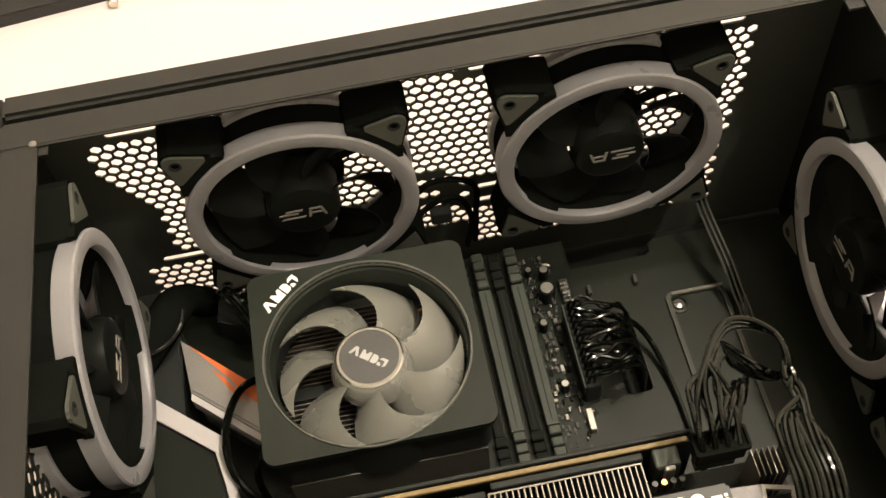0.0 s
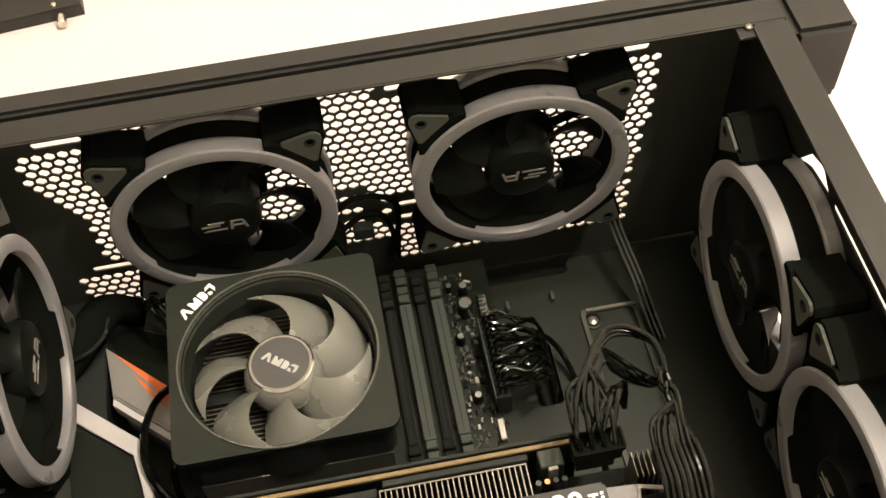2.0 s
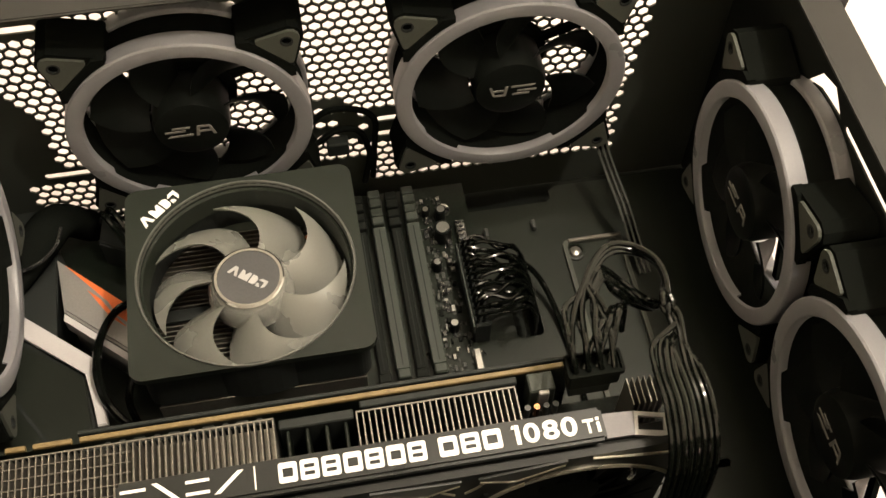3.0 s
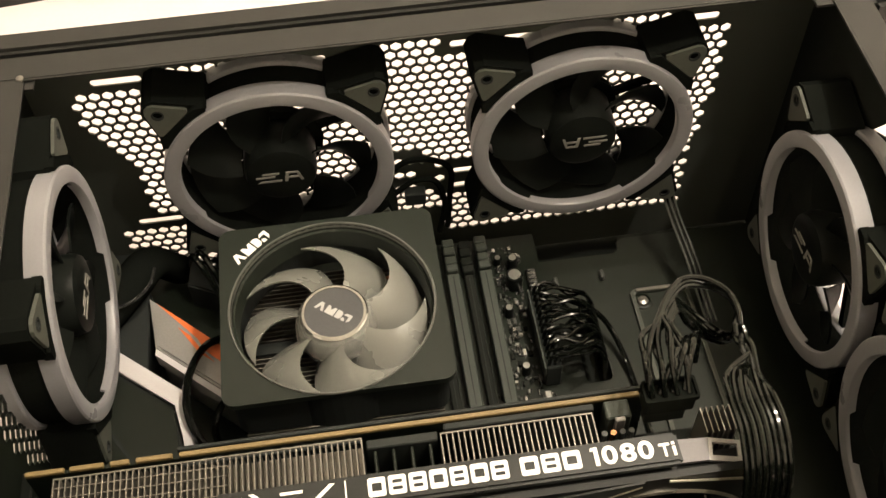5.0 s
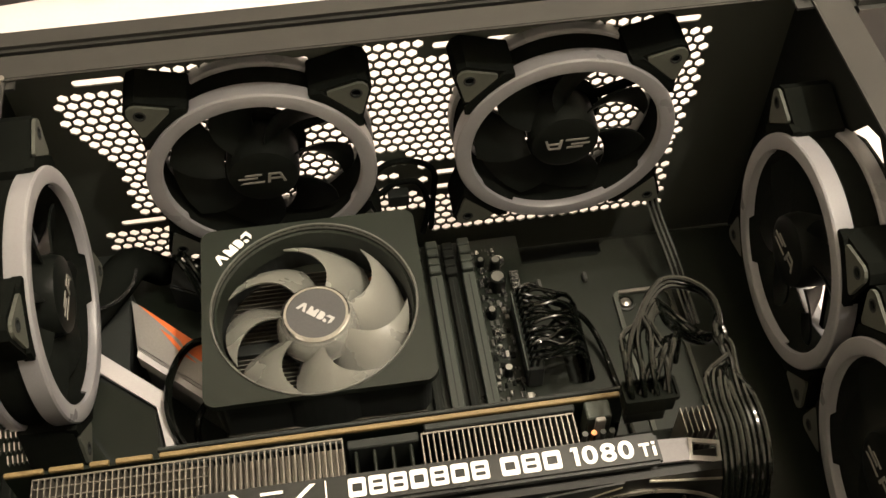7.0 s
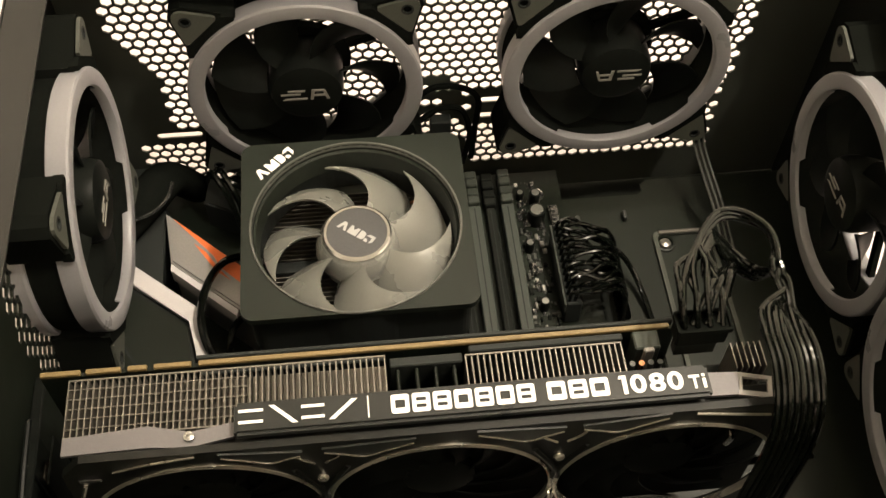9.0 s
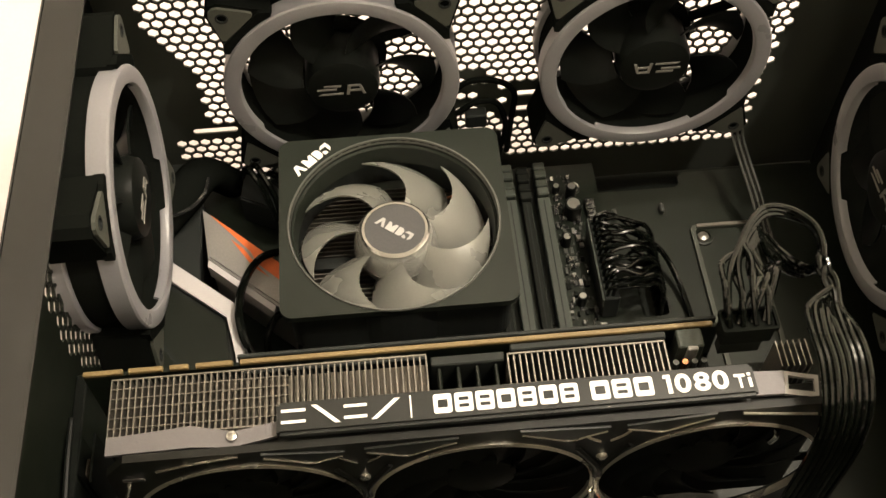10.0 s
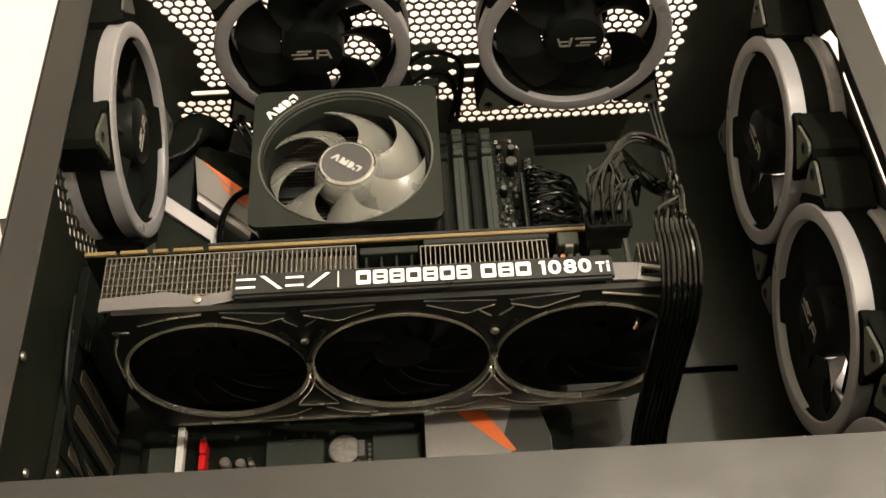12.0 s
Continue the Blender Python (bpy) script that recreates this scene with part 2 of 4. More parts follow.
table = thing("table", "broad white table top under the open case", "table", pose(0, 0, TABLE))
part("tabletop", box((-0.9, -0.6, -0.03), (1.3, 1.35, 0), 0.002), TABLEM, table)
for sx, sy in ((-0.8, -0.5), (1.2, -0.5), (-0.8, 1.25), (1.2, 1.25)):
    part("leg", box((sx - 0.03, sy - 0.03, -0.744), (sx + 0.03, sy + 0.03, -0.031)), TABLEM, table)

fixture = thing("ceiling_lamp", "white ceiling lamp with two bare round bulbs", "ceiling lamp", pose(0.70, 0.26, 1.75))
part("bar", box((-0.03, -0.32, -0.03), (0.03, 0.32, 0.0), 0.004), PAINT, fixture)
for lx, ly in LAMPS:
    part("socket", lathe([(0.0, -0.075), (0.020, -0.075), (0.024, -0.031), (0.0, -0.031)], 24, m=pose(lx - 0.70, ly - 0.26, 0)), PAINT, fixture)
    part("bulb", lathe([(0.0, -0.090), (0.016, -0.088), (0.018, -0.0755), (0.0, -0.0755)], 24, m=pose(lx - 0.70, ly - 0.26, 0)), LAMPM, fixture, "lit bulb")

# ---- the case ----
case = thing("pc_case", "black steel computer case lying open on its side", "computer case")
X0, X1, Y1, ZR = 0.024, 0.424, 0.466, 0.200     # inner walls, top panel, rim of the open side
TRAY = 0.010

# honeycomb top panel, standing up at the far end
to_top = Matrix(((1, 0, 0, 0), (0, 0, 1, 0), (0, 1, 0, 0), (0, 0, 0, 1)))      # (x, z) sheet to the plane of y


def honeycomb(x0, x1, z0, z1, keep, px=0.0066, r=0.0031):
    out, row, z = [], 0, z0
    while z < z1:
        x = x0 + (px / 2 if row % 2 else 0)
        while x < x1:
            if keep(x, z):
                out.append(circle(x, z, r, 6, PI / 6))
            x += px
        z += px * 0.866
        row += 1
    return out


SLOTS = [(0.056, 0.081), (0.150, 0.172), (0.2345, 0.252), (0.262, 0.286), (0.358, 0.374)]
LOWSLOTS = [(0.054, 0.079), (0.2345, 0.252)]
MIDSLOT = (0.2345, 0.249)


def top_keep(x, z):
    if z > 0.1615 and any(a - 0.004 < x < b + 0.004 for a, b in SLOTS):
        return False
    if z > 0.1605 and not (0.085 < x < 0.135 or 0.20 < x < 0.232 or 0.30 < x < 0.35):
        return False
    if 0.0525 < z < 0.064 and (x < 0.083 or 0.226 < x < 0.257):
        return False
    if 0.064 <= z < 0.122 and x < 0.047 + 0.017 * min(1, (0.122 - z) / 0.02 + 0.35):
        return False
    if z >= 0.122 and x < 0.0455 + max(0, (0.135 - z)) * 0.6:
        return False
    if z < 0.0525 and x < 0.043:
        return False
    if z < 0.040 and 0.09 < x < 0.23:
        return False
    if 0.060 < z < 0.092 and 0.200 < x < 0.232 and not (z > 0.078 and x > 0.215):
        return (round(x * 500) % 3) == 0
    if 0.0655 < z < 0.0780 and 0.226 < x < 0.257:
        return False
    if x > 0.3815 - max(0.0, 0.150 - z) * 0.06:
        return False
    return not (0.068 < z < 0.077 and 0.358 < x) and not (0.056 < z < 0.064 and x > 0.366)


holes = honeycomb(0.0425, 0.384, 0.0205, 0.172, top_keep)
for a, b in SLOTS:
    holes.append(rrect(a, 0.1645, b, 0.1692, 0.002, 3))
for a, b in LOWSLOTS:
    holes.append(rrect(a, 0.0565, b, 0.0610, 0.002, 3))
holes.append(rrect(MIDSLOT[0], 0.0690, MIDSLOT[1], 0.0735, 0.002, 3))
holes.append(rrect(0.3615, 0.0710, 0.3745, 0.0750, 0.0018, 3))
part("top_panel", plate([(X0, -0.010), (X1, -0.010), (X1, ZR - 0.004), (X0, ZR - 0.004)], holes, Y1, Y1 + 0.0012, to_top), STEEL_IN, case, "black honeycomb ventilation panel")

# tray behind the circuit board, with cable openings and a raised recess
tray_holes = [rrect(0.2935, 0.3520, 0.3085, 0.3930, 0.003), rrect(0.345, 0.2622, 0.385, 0.2667, 0.002)]
part("tray", plate([(X0, 0.03), (X1, 0.03), (X1, 0.4490), (0.336, 0.4490), (0.332, 0.4460), (0.332, 0.4410), (0.329, 0.4385), (0.250, 0.4385), (0.250, 0.4600), (X0, 0.4600)], tray_holes, TRAY - 0.0012, TRAY), TRAYM, case, "dark grey steel motherboard tray")
rec = plate(rrect(0.331, 0.290, 0.366, 0.409, 0.004), [rrect(0.3335, 0.2925, 0.3635, 0.4065, 0.003)], TRAY, TRAY + 0.0022)
part("recess_rim", rec, STEEL_IN, case)
# Pale metal bar paints the highlight along the recess edge.
part("recess_highlight", box((0.3345, 0.4066, TRAY + 0.0023), (0.3655, 0.4088, TRAY + 0.0033), 0.0004), ALU, case)
part("side_panel", box((0.010, -0.02, -0.014), (0.436, 0.478, -0.012)), VOID, case)
scr = lathe([(0.0, 0.0025), (0.0012, 0.0025), (0.003, 0.0018), (0.0036, 0.0), (0.0, 0.0)], 16)
trayscrew = part("screw", scr, SCREWM, case, "", True, pose(0.3375, 0.4010, TRAY))
part("screw_seat", lathe([(0.0040, 0.0), (0.0058, 0.0), (0.0056, 0.0010), (0.0044, 0.0012)], 28), TRAYM, case, "", True, pose(0.3375, 0.4010, TRAY))
for x, y in ((0.2895, 0.4205), (0.3175, 0.4220)):
    part("hook", box((x - 0.0012, y - 0.003, TRAY), (x + 0.0012, y + 0.003, TRAY + 0.004), 0.0006), CERAMIC, case)

# rear wall with fan grille and expansion slots
to_rear = Matrix(((0, 0, 1, 0), (1, 0, 0, 0), (0, 1, 0, 0), (0, 0, 0, 1)))      # (y, z) sheet to the plane of x
rear_holes = honeycomb(0.289, 0.436, 0.064, 0.193, lambda y, z: (y - 0.362) ** 2 + (z - 0.132) ** 2 < 0.0715 ** 2)
part("rear_wall", plate([(0.0, -0.010), (Y1, -0.010), (Y1, ZR - 0.004), (0.0, ZR - 0.004)], rear_holes, X0 - 0.0012, X0, to_rear), TRAYM, case, "black rear wall with hexagonal vents")

# front wall with three round fan openings
to_front = to_rear
FRONT = ((0.3550, 0.1085), (0.2338, 0.1085), (0.1126, 0.1085))
fh = [circle(y, z, 0.0545, 40) for y, z in FRONT]
fh += [rrect(0.060, 0.1682, 0.346, 0.1722, 0.0015, 3), [(0.350, 0.1700), (0.362, 0.1780), (0.374, 0.1740), (0.383, 0.1600), (0.372, 0.1665), (0.360, 0.1685)]]
part("front_wall", plate([(0.0, -0.010), (Y1, -0.010), (Y1, ZR - 0.004), (0.0, ZR - 0.004)], fh, X1, X1 + 0.0012, to_front), VOID, case)

# rims round the open side
def rail(name, lo, hi, bevel=0.0012):
    return part(name, box(lo, hi, bevel, segs=2), STEEL, case)


rail("top_rail", (0.0205, 0.4370, ZR - 0.0015), (0.4300, 0.4530, ZR))
rail("top_rail_lip", (0.0205, 0.4562, ZR - 0.010), (0.4400, 0.4700, ZR + 0.0012), 0.002)
part("rail_groove", box((0.0215, 0.4525, ZR - 0.010), (0.429, 0.4565, ZR - 0.005)), MATTE, case)
rail("rear_rail", (0.0205, 0.0, ZR - 0.0015), (0.0375, 0.4372, ZR - 0.0002))
rail("rear_rail_side", (0.0190, -0.01, 0.1930), (0.0206, 0.470, ZR))
rail("front_rail", (0.4125, 0.0, ZR - 0.0015), (0.4300, 0.4372, ZR - 0.0002))
part("shroud_cover", box((0.0370, -0.02, 0.165), (0.4130, 0.1275, ZR + 0.001), 0.0025, segs=3), STEEL, case, "smooth dark grey power supply cover")
part("bottom_panel", box((0.0205, -0.022, -0.012), (0.430, -0.0205, ZR - 0.002)), STEEL, case)

# screws at the corners of the rim
for x, y in ((0.0355, 0.4385), (0.4105, 0.4362)):
    part("rim_tab", box((x - 0.006, y - 0.006, ZR - 0.003), (x + 0.006, y + 0.004, ZR - 0.0016)), STEEL, case)
    piece("screw", trayscrew, case, pose(x, y, ZR - 0.0007) @ Matrix.Scale(0.55, 4))
# corner of the frame at the front
part("front_cover_cap", box((0.4302, 0.425, ZR - 0.05), (0.462, 0.476, ZR + 0.001), 0.003, segs=2), STEEL, case)


# ---- case fans ----
def case_fan(label, turn=0.0):
    """A 120 mm fan: axis on z, lit face up at z = 0, 25 mm deep; turn rotates its rotor."""
    f = thing("case_fan", label, "fan", group="case fans with light rings")
    body = lathe([(0.0515, -0.0245), (0.0570, -0.0245), (0.0570, -0.0012), (0.0580, -0.0012), (0.0580, 0.0004), (0.0515, 0.0004)], 120)
    part("frame", body, FANBLACK, f)
    # milky rings on both faces, deeper between the lugs
    for z1, thin, deep in ((0.0026, 0.0020, 0.0094), (-0.0247, 0.0038, -0.0047)):
        ring, loops, n = bmesh.new(), [], 240
        for i in range(n):
            a = 2 * PI * i / n
            z0 = z1 - (deep if abs((degrees(a) + 45) % 90 - 45) < 31 else thin)
            if deep < 0:                                # the far ring reaches towards the near one
                z0, zt = z1 - thin, z1 - (deep if abs((degrees(a) + 45) % 90 - 45) < 31 else 0.0)
            else:
                zt = z1
            zi = max(z0, zt - 0.0048) if deep > 0 else z0
            prof = ((0.0506, zi), (0.0514, zi), (0.0572, z0), (0.0590, z0), (0.0591, zt - 0.0012), (0.0584, zt - 0.0003), (0.0572, zt), (0.0528, zt), (0.0512, zt - 0.0004), (0.0506, zt - 0.0013))
            loops.append([ring.verts.new((r * math.cos(a), r * math.sin(a), z)) for r, z in prof])
        for i in range(n):
            p, q = loops[i], loops[(i + 1) % n]
            for k in range(10):
                ring.faces.new((p[k], q[k], q[(k + 1) % 10], p[(k + 1) % 10]))
        part("light_ring", ring, MILKY, f, "milky white light diffuser ring", True)
    for k in range(4):
        a = radians(45 + 90 * k)
        turnm = Matrix.Rotation(a, 4, "Z")
        # lug: tapering black block that carries the rubber corner
        lug = plate([(0.052, -0.014), (0.0585, -0.0170), (0.0660, -0.0125), (0.0800, -0.0048), (0.0818, 0), (0.0800, 0.0048), (0.0660, 0.0125), (0.0585, 0.0170), (0.052, 0.014)], [], -0.0245, -0.0008)
        bmesh.ops.transform(lug, matrix=turnm, verts=lug.verts)
        part("lug", lug, FANBLACK, f)
        clip = plate([(0.0572, -0.0160), (0.0592, -0.0175), (0.0632, -0.0135), (0.0632, 0.0135), (0.0592, 0.0175), (0.0572, 0.0160), (0.0590, 0.0080), (0.0594, 0.0), (0.0590, -0.0080)], [], -0.0030, 0.0012)
        bmesh.ops.transform(clip, matrix=turnm, verts=clip.verts)
        part("clip", clip, FANBLACK, f)
        pad = plate([(0.0636, -0.0100), (0.0648, -0.0112), (0.0662, -0.0108), (0.0786, -0.0036), (0.0802, -0.0014), (0.0802, 0.0014), (0.0786, 0.0036), (0.0662, 0.0108), (0.0648, 0.0112), (0.0636, 0.0100)], [circle(0.0735, 0, 0.0030, 16)], -0.0006, 0.0010)
        bmesh.ops.transform(pad, matrix=turnm, verts=pad.verts)
        part("rubber_pad", pad, RUBBER, f, "grey rubber corner pad with a hole")
        eye = lathe([(0.0022, 0.0), (0.0031, 0.0), (0.0031, 0.0012), (0.0022, 0.0012)], 16, m=turnm @ Matrix.Translation((0.0735, 0, 0)))
        part("grommet", eye, MATTE, f)
    hub = lathe([(0.0, 0.0020), (0.0150, 0.0020), (0.0178, 0.0010), (0.0190, -0.003), (0.0190, -0.021), (0.0, -0.021)], 40)
    part("hub", hub, ROTOR, f, "", True)
    badge = [[(-0.0128, -0.0033), (-0.001, -0.0033), (-0.0004, -0.0022), (-0.0108, -0.0022)], [(-0.0125, 0.0000), (-0.0030, 0.0000), (-0.0026, 0.0011), (-0.0121, 0.0011)],
             [(-0.0085, 0.0022), (-0.0002, 0.0022), (0.0004, 0.0034), (-0.0079, 0.0034)], [(0.0005, -0.0035), (0.002, -0.0035), (0.005, 0.0034), (0.0035, 0.0034)],
             [(0.0040, 0.0022), (0.0098, 0.0022), (0.0094, 0.0034), (0.0045, 0.0034)], [(0.0085, -0.0035), (0.0098, -0.0035), (0.0098, 0.0022), (0.0085, 0.0022)], [(0.003, -0.0012), (0.0086, -0.0012), (0.0086, 0.0), (0.0035, 0.0)]]
    for q in badge:
        part("badge_bar", plate([(x * 1.05 - y * 0.3, y * 1.0) for x, y in q], [], 0.0019, 0.0024), BADGE, f)
    nb = 7
    for k in range(nb):
        bm = bmesh.new()
        rows = []
        for i in range(7):
            u = i / 6
            r = 0.0200 + 0.0278 * u
            mid = 2 * PI * k / nb + turn - 0.35 * u * u
            half = radians(18.5 + 2.5 * u)
            row = []
            for j in range(5):
                w = j / 4 * 2 - 1
                row.append((r * math.cos(mid + half * w), r * math.sin(mid + half * w), -0.0100 + w * (0.0075 - 0.0015 * u) + 0.0012 * (1 - w * w)))
            rows.append(row)
        top = [[bm.verts.new(p) for p in row] for row in rows]
        low = [[bm.verts.new((p[0], p[1], p[2] - 0.0012)) for p in row] for row in rows]
        for g, flip in ((top, 1), (low, -1)):
            for i in range(6):
                for j in range(4):
                    bm.faces.new((g[i][j], g[i + 1][j], g[i + 1][j + 1], g[i][j + 1])[::flip])
        rim = [(i, 0) for i in range(7)] + [(6, j) for j in range(1, 5)] + [(i, 4) for i in range(5, -1, -1)] + [(0, j) for j in range(3, 0, -1)]
        for a, b in zip(rim, rim[1:] + rim[:1]):
            bm.faces.new((top[a[0]][a[1]], low[a[0]][a[1]], low[b[0]][b[1]], top[b[0]][b[1]]))
        part("blade", bm, ROTOR, f, "", True)
    part("motor_mount", disc(0.0235, -0.0265, -0.0222, 28), FANBLACK, f)
    for k in range(4):
        a = radians(20 + 90 * k)
        s = box((0.020, -0.0022, -0.0262), (0.0515, 0.0022, -0.0232))
        bmesh.ops.transform(s, matrix=Matrix.Rotation(a, 4, "Z"), verts=s.verts)
        part("strut", s, FANBLACK, f)
    return f


def face(x, y, z, way):
    """Pose whose z axis points along way and whose y axis points up."""
    w = V(way)
    u = V((0, 0, 1))
    r = u.cross(w)
    return Matrix(((r.x, u.x, w.x, x), (r.y, u.y, w.y, y), (r.z, u.z, w.z, z), (0, 0, 0, 1)))


fan = case_fan("black case fan with milky ring under the honeycomb panel", 0.2)
fan.matrix_basis = face(0.3010, 0.4395, 0.1145, (0, -1, 0)) @ pose(0, 0, 0, 0, 0, 180)
copy_thing(fan, face(0.1415, 0.4395, 0.1150, (0, -1, 0)))
rear = copy_thing(fan, face(0.0490, 0.3640, 0.1335, (1, 0, 0)))
tagged(rear, "black exhaust fan with milky ring on the rear wall")
for y, z in FRONT:
    ff = copy_thing(fan, face(0.3965, y, z, (-1, 0, 0)))
    tagged(ff, "black intake fan with milky ring on the front wall")

# ---- motherboard ----
board = thing("motherboard", "black circuit board with heatsinks, sockets and capacitors", "motherboard")
BZ = 0.0215
part("board", box((0.040, 0.147, BZ - 0.0016), (0.2805, 0.452, BZ)), PCB, board)

# ---- processor cooler ----
CX, CY, CZ = 0.1620, 0.3478, 0.1235
cooler = thing("cpu_cooler", "square black processor cooler with smoky clear fan", "cpu cooler", pose(CX, CY, 0))
hw, hd = 0.0520, 0.0492
shr = plate(rrect(-hw, -hd + 0.0017, hw, hd + 0.0017, 0.006, 6), [circle(0, 0, 0.0472, 64)], CZ - 0.0035, CZ)
part("shroud", shr, SHROUDM, cooler, "matte black square fan shroud")
part("shroud_skirt", plate(rrect(-hw + 0.003, -hd + 0.0047, hw - 0.003, hd - 0.0013, 0.006, 6), [circle(0, 0, 0.0472, 64)], CZ - 0.031, CZ - 0.0036), MATTE, cooler)
part("bezel", lathe([(0.0474, CZ - 0.001), (0.0484, CZ + 0.0002), (0.0481, CZ + 0.0010), (0.0474, CZ + 0.0010), (0.0470, CZ - 0.002), (0.0472, CZ - 0.002)], 80), CLEAR, cooler, "smoky clear light ring", True)
part("inner_ring", lathe([(0.0450, CZ - 0.0145), (0.0471, CZ - 0.0145), (0.0468, CZ - 0.003), (0.0458, CZ - 0.004)], 80), SHROUDM, cooler, "", True)
HZ = CZ - 0.0030
part("hub", lathe([(0.0, HZ - 0.005), (0.0150, HZ - 0.005), (0.0166, HZ - 0.0062), (0.0170, HZ - 0.009), (0.0175, HZ - 0.024), (0.0, HZ - 0.024)], 48), BLADE, cooler, "", True)
part("hub_skirt", lathe([(0.0160, HZ - 0.0050), (0.0178, HZ - 0.0075), (0.0196, HZ - 0.0130), (0.0198, HZ - 0.0165), (0.0188, HZ - 0.0165), (0.0186, HZ - 0.0130), (0.0170, HZ - 0.0080), (0.0154, HZ - 0.0056)], 56), HUBGLASS, cooler, "clear plastic skirt of the hub", True)
part("chrome_ring", lathe([(0.0139, HZ - 0.005), (0.0158, HZ - 0.005), (0.0160, HZ - 0.0042), (0.0152, HZ - 0.0036), (0.0140, HZ - 0.0036)], 48), CHROME, cooler, "shiny ring round the hub cap", True)
part("hub_cap", disc(0.0139, HZ - 0.0055, HZ - 0.0040, 48), DISC, cooler, "satin grey hub cap")


def mark(m):
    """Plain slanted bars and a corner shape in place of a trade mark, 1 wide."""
    polys = [[(0.00, 0.0), (0.09, 0.24), (0.17, 0.24), (0.26, 0.0), (0.19, 0.0), (0.13, 0.15), (0.07, 0.0)],
             [(0.30, 0.0), (0.55, 0.0), (0.55, 0.24), (0.49, 0.24), (0.425, 0.14), (0.36, 0.24), (0.30, 0.24)],
             [(0.59, 0.0), (0.70, 0.0), (0.75, 0.05), (0.75, 0.19), (0.70, 0.24), (0.59, 0.24)],
             [(0.78, 0.17), (0.85, 0.24), (1.0, 0.24), (0.93, 0.17)], [(0.93, 0.0), (1.0, 0.07), (1.0, 0.24), (0.93, 0.17)], [(0.78, 0.0), (0.87, 0.0), (0.87, 0.05), (0.83, 0.09), (0.78, 0.09)]]
    return shapes([[(m @ V((x, y, 0)))[:2] for x, y in p] for p in polys], 0, 0.0003)


part("mark", mark(pose(-0.0428, 0.0290, 0, 0, 0, 43) @ Matrix.Scale(0.0225, 4)), WHITE, cooler, "white printed geometric mark", m=pose(0, 0, CZ + 0.0001))
part("cap_mark", mark(pose(-0.0092, 0.0042, 0, 0, 0, -38) @ Matrix.Scale(0.0190, 4)), SILVERPRINT, cooler, "silver geometric mark", m=pose(0, 0, HZ - 0.0039))
for k in range(7):
    bm = bmesh.new()
    rows = []
    tip = radians(5 + 360 / 7 * k)
    for i in range(13):
        u = i / 12
        r = 0.0165 + 0.0272 * u
        lead = tip - radians(36 - 36 * u ** 2.2)
        trail = tip - radians(80 - 22 * u - 6 * max(0, u - 0.8) * 5 * u)
        row = []
        for j in range(9):
            w = j / 8
            a = trail + (lead - trail) * w
            v = w * 2 - 1
            row.append((r * math.cos(a), r * math.sin(a), CZ - 0.0172 + v * 0.0082 + 0.0018 * (1 - v * v)))
        rows.append(row)
    top = [[bm.verts.new(p) for p in row] for row in rows]
    low = [[bm.verts.new((p[0], p[1], p[2] - 0.0012)) for p in row] for row in rows]
    for g, flip in ((top, 1), (low, -1)):
        for i in range(12):
            for j in range(8):
                bm.faces.new((g[i][j], g[i + 1][j], g[i + 1][j + 1], g[i][j + 1])[::flip])
    rim = [(i, 0) for i in range(13)] + [(12, j) for j in range(1, 9)] + [(i, 8) for i in range(11, -1, -1)] + [(0, j) for j in range(7, 0, -1)]
    for a, b in zip(rim, rim[1:] + rim[:1]):
        bm.faces.new((top[a[0]][a[1]], low[a[0]][a[1]], low[b[0]][b[1]], top[b[0]][b[1]]))
    part("blade", bm, BLADE, cooler, "smoky translucent fan blade", True)
fin = part("fin", box((-0.046, -0.0003, 0.040), (0.046, 0.0003, 0.090)), ALU, cooler, m=pose(0, -0.044, 0))
for i in range(1, 36):
    piece("fin", fin, cooler, pose(0, -0.044 + i * 0.0025, 0))
for x0, y0, x1, y1, mat in ((0.020, 0.030, 0.042, 0.034, COPPER), (-0.038, -0.016, -0.022, -0.026, COPPER), (-0.040, -0.020, -0.024, -0.031, MATTE), (-0.030, -0.012, -0.018, -0.030, SLOTGREY)):
    part("wire", tube([(x0, y0, 0.0915), ((x0 + x1) / 2, (y0 + y1) / 2 + 0.002, 0.0935), (x1, y1, 0.0915)], 0.0009, 6, n=6), mat, cooler, "", True)
part("fan_bridge", box((-0.046, -0.0030, 0.0905), (0.046, 0.0030, 0.0925)), MATTE, cooler)
part("base", box((-0.03, -0.03, BZ + 0.0002), (0.03, 0.03, 0.0398)), COPPER, cooler)

# ---- graphics card ----
gpu = thing("graphics_card", "long black graphics card with three fans and bare fins", "graphics card")
GY = 0.2245                                     # face with the fans
GZ = 0.1700                                     # long edge that faces out of the case
FANX = (0.0985, 0.1885, 0.2785)
FZ, FR = 0.1095, 0.0440
to_gface = Matrix(((1, 0, 0, 0), (0, 0, -1, 0), (0, 1, 0, 0), (0, 0, 0, 1)))   # (x, z) sheet, thickness towards -y
outline = [(0.054, 0.070), (0.064, 0.0575), (0.300, 0.0575), (0.318, 0.070), (0.3245, 0.10), (0.3245, 0.150), (0.312, 0.1650), (0.060, 0.1650), (0.052, 0.155), (0.050, 0.10)]
part("fan_cover", plate(outline, [circle(x, FZ, FR, 64) for x in FANX], -GY, -GY + 0.003, to_gface), GLOSSY, gpu, "glossy black fan cover with three round openings")
part("cover_shoulder", box((0.056, 0.2217, 0.1540), (0.318, 0.2330, 0.1598), 0.0008), GLOSSY, gpu)
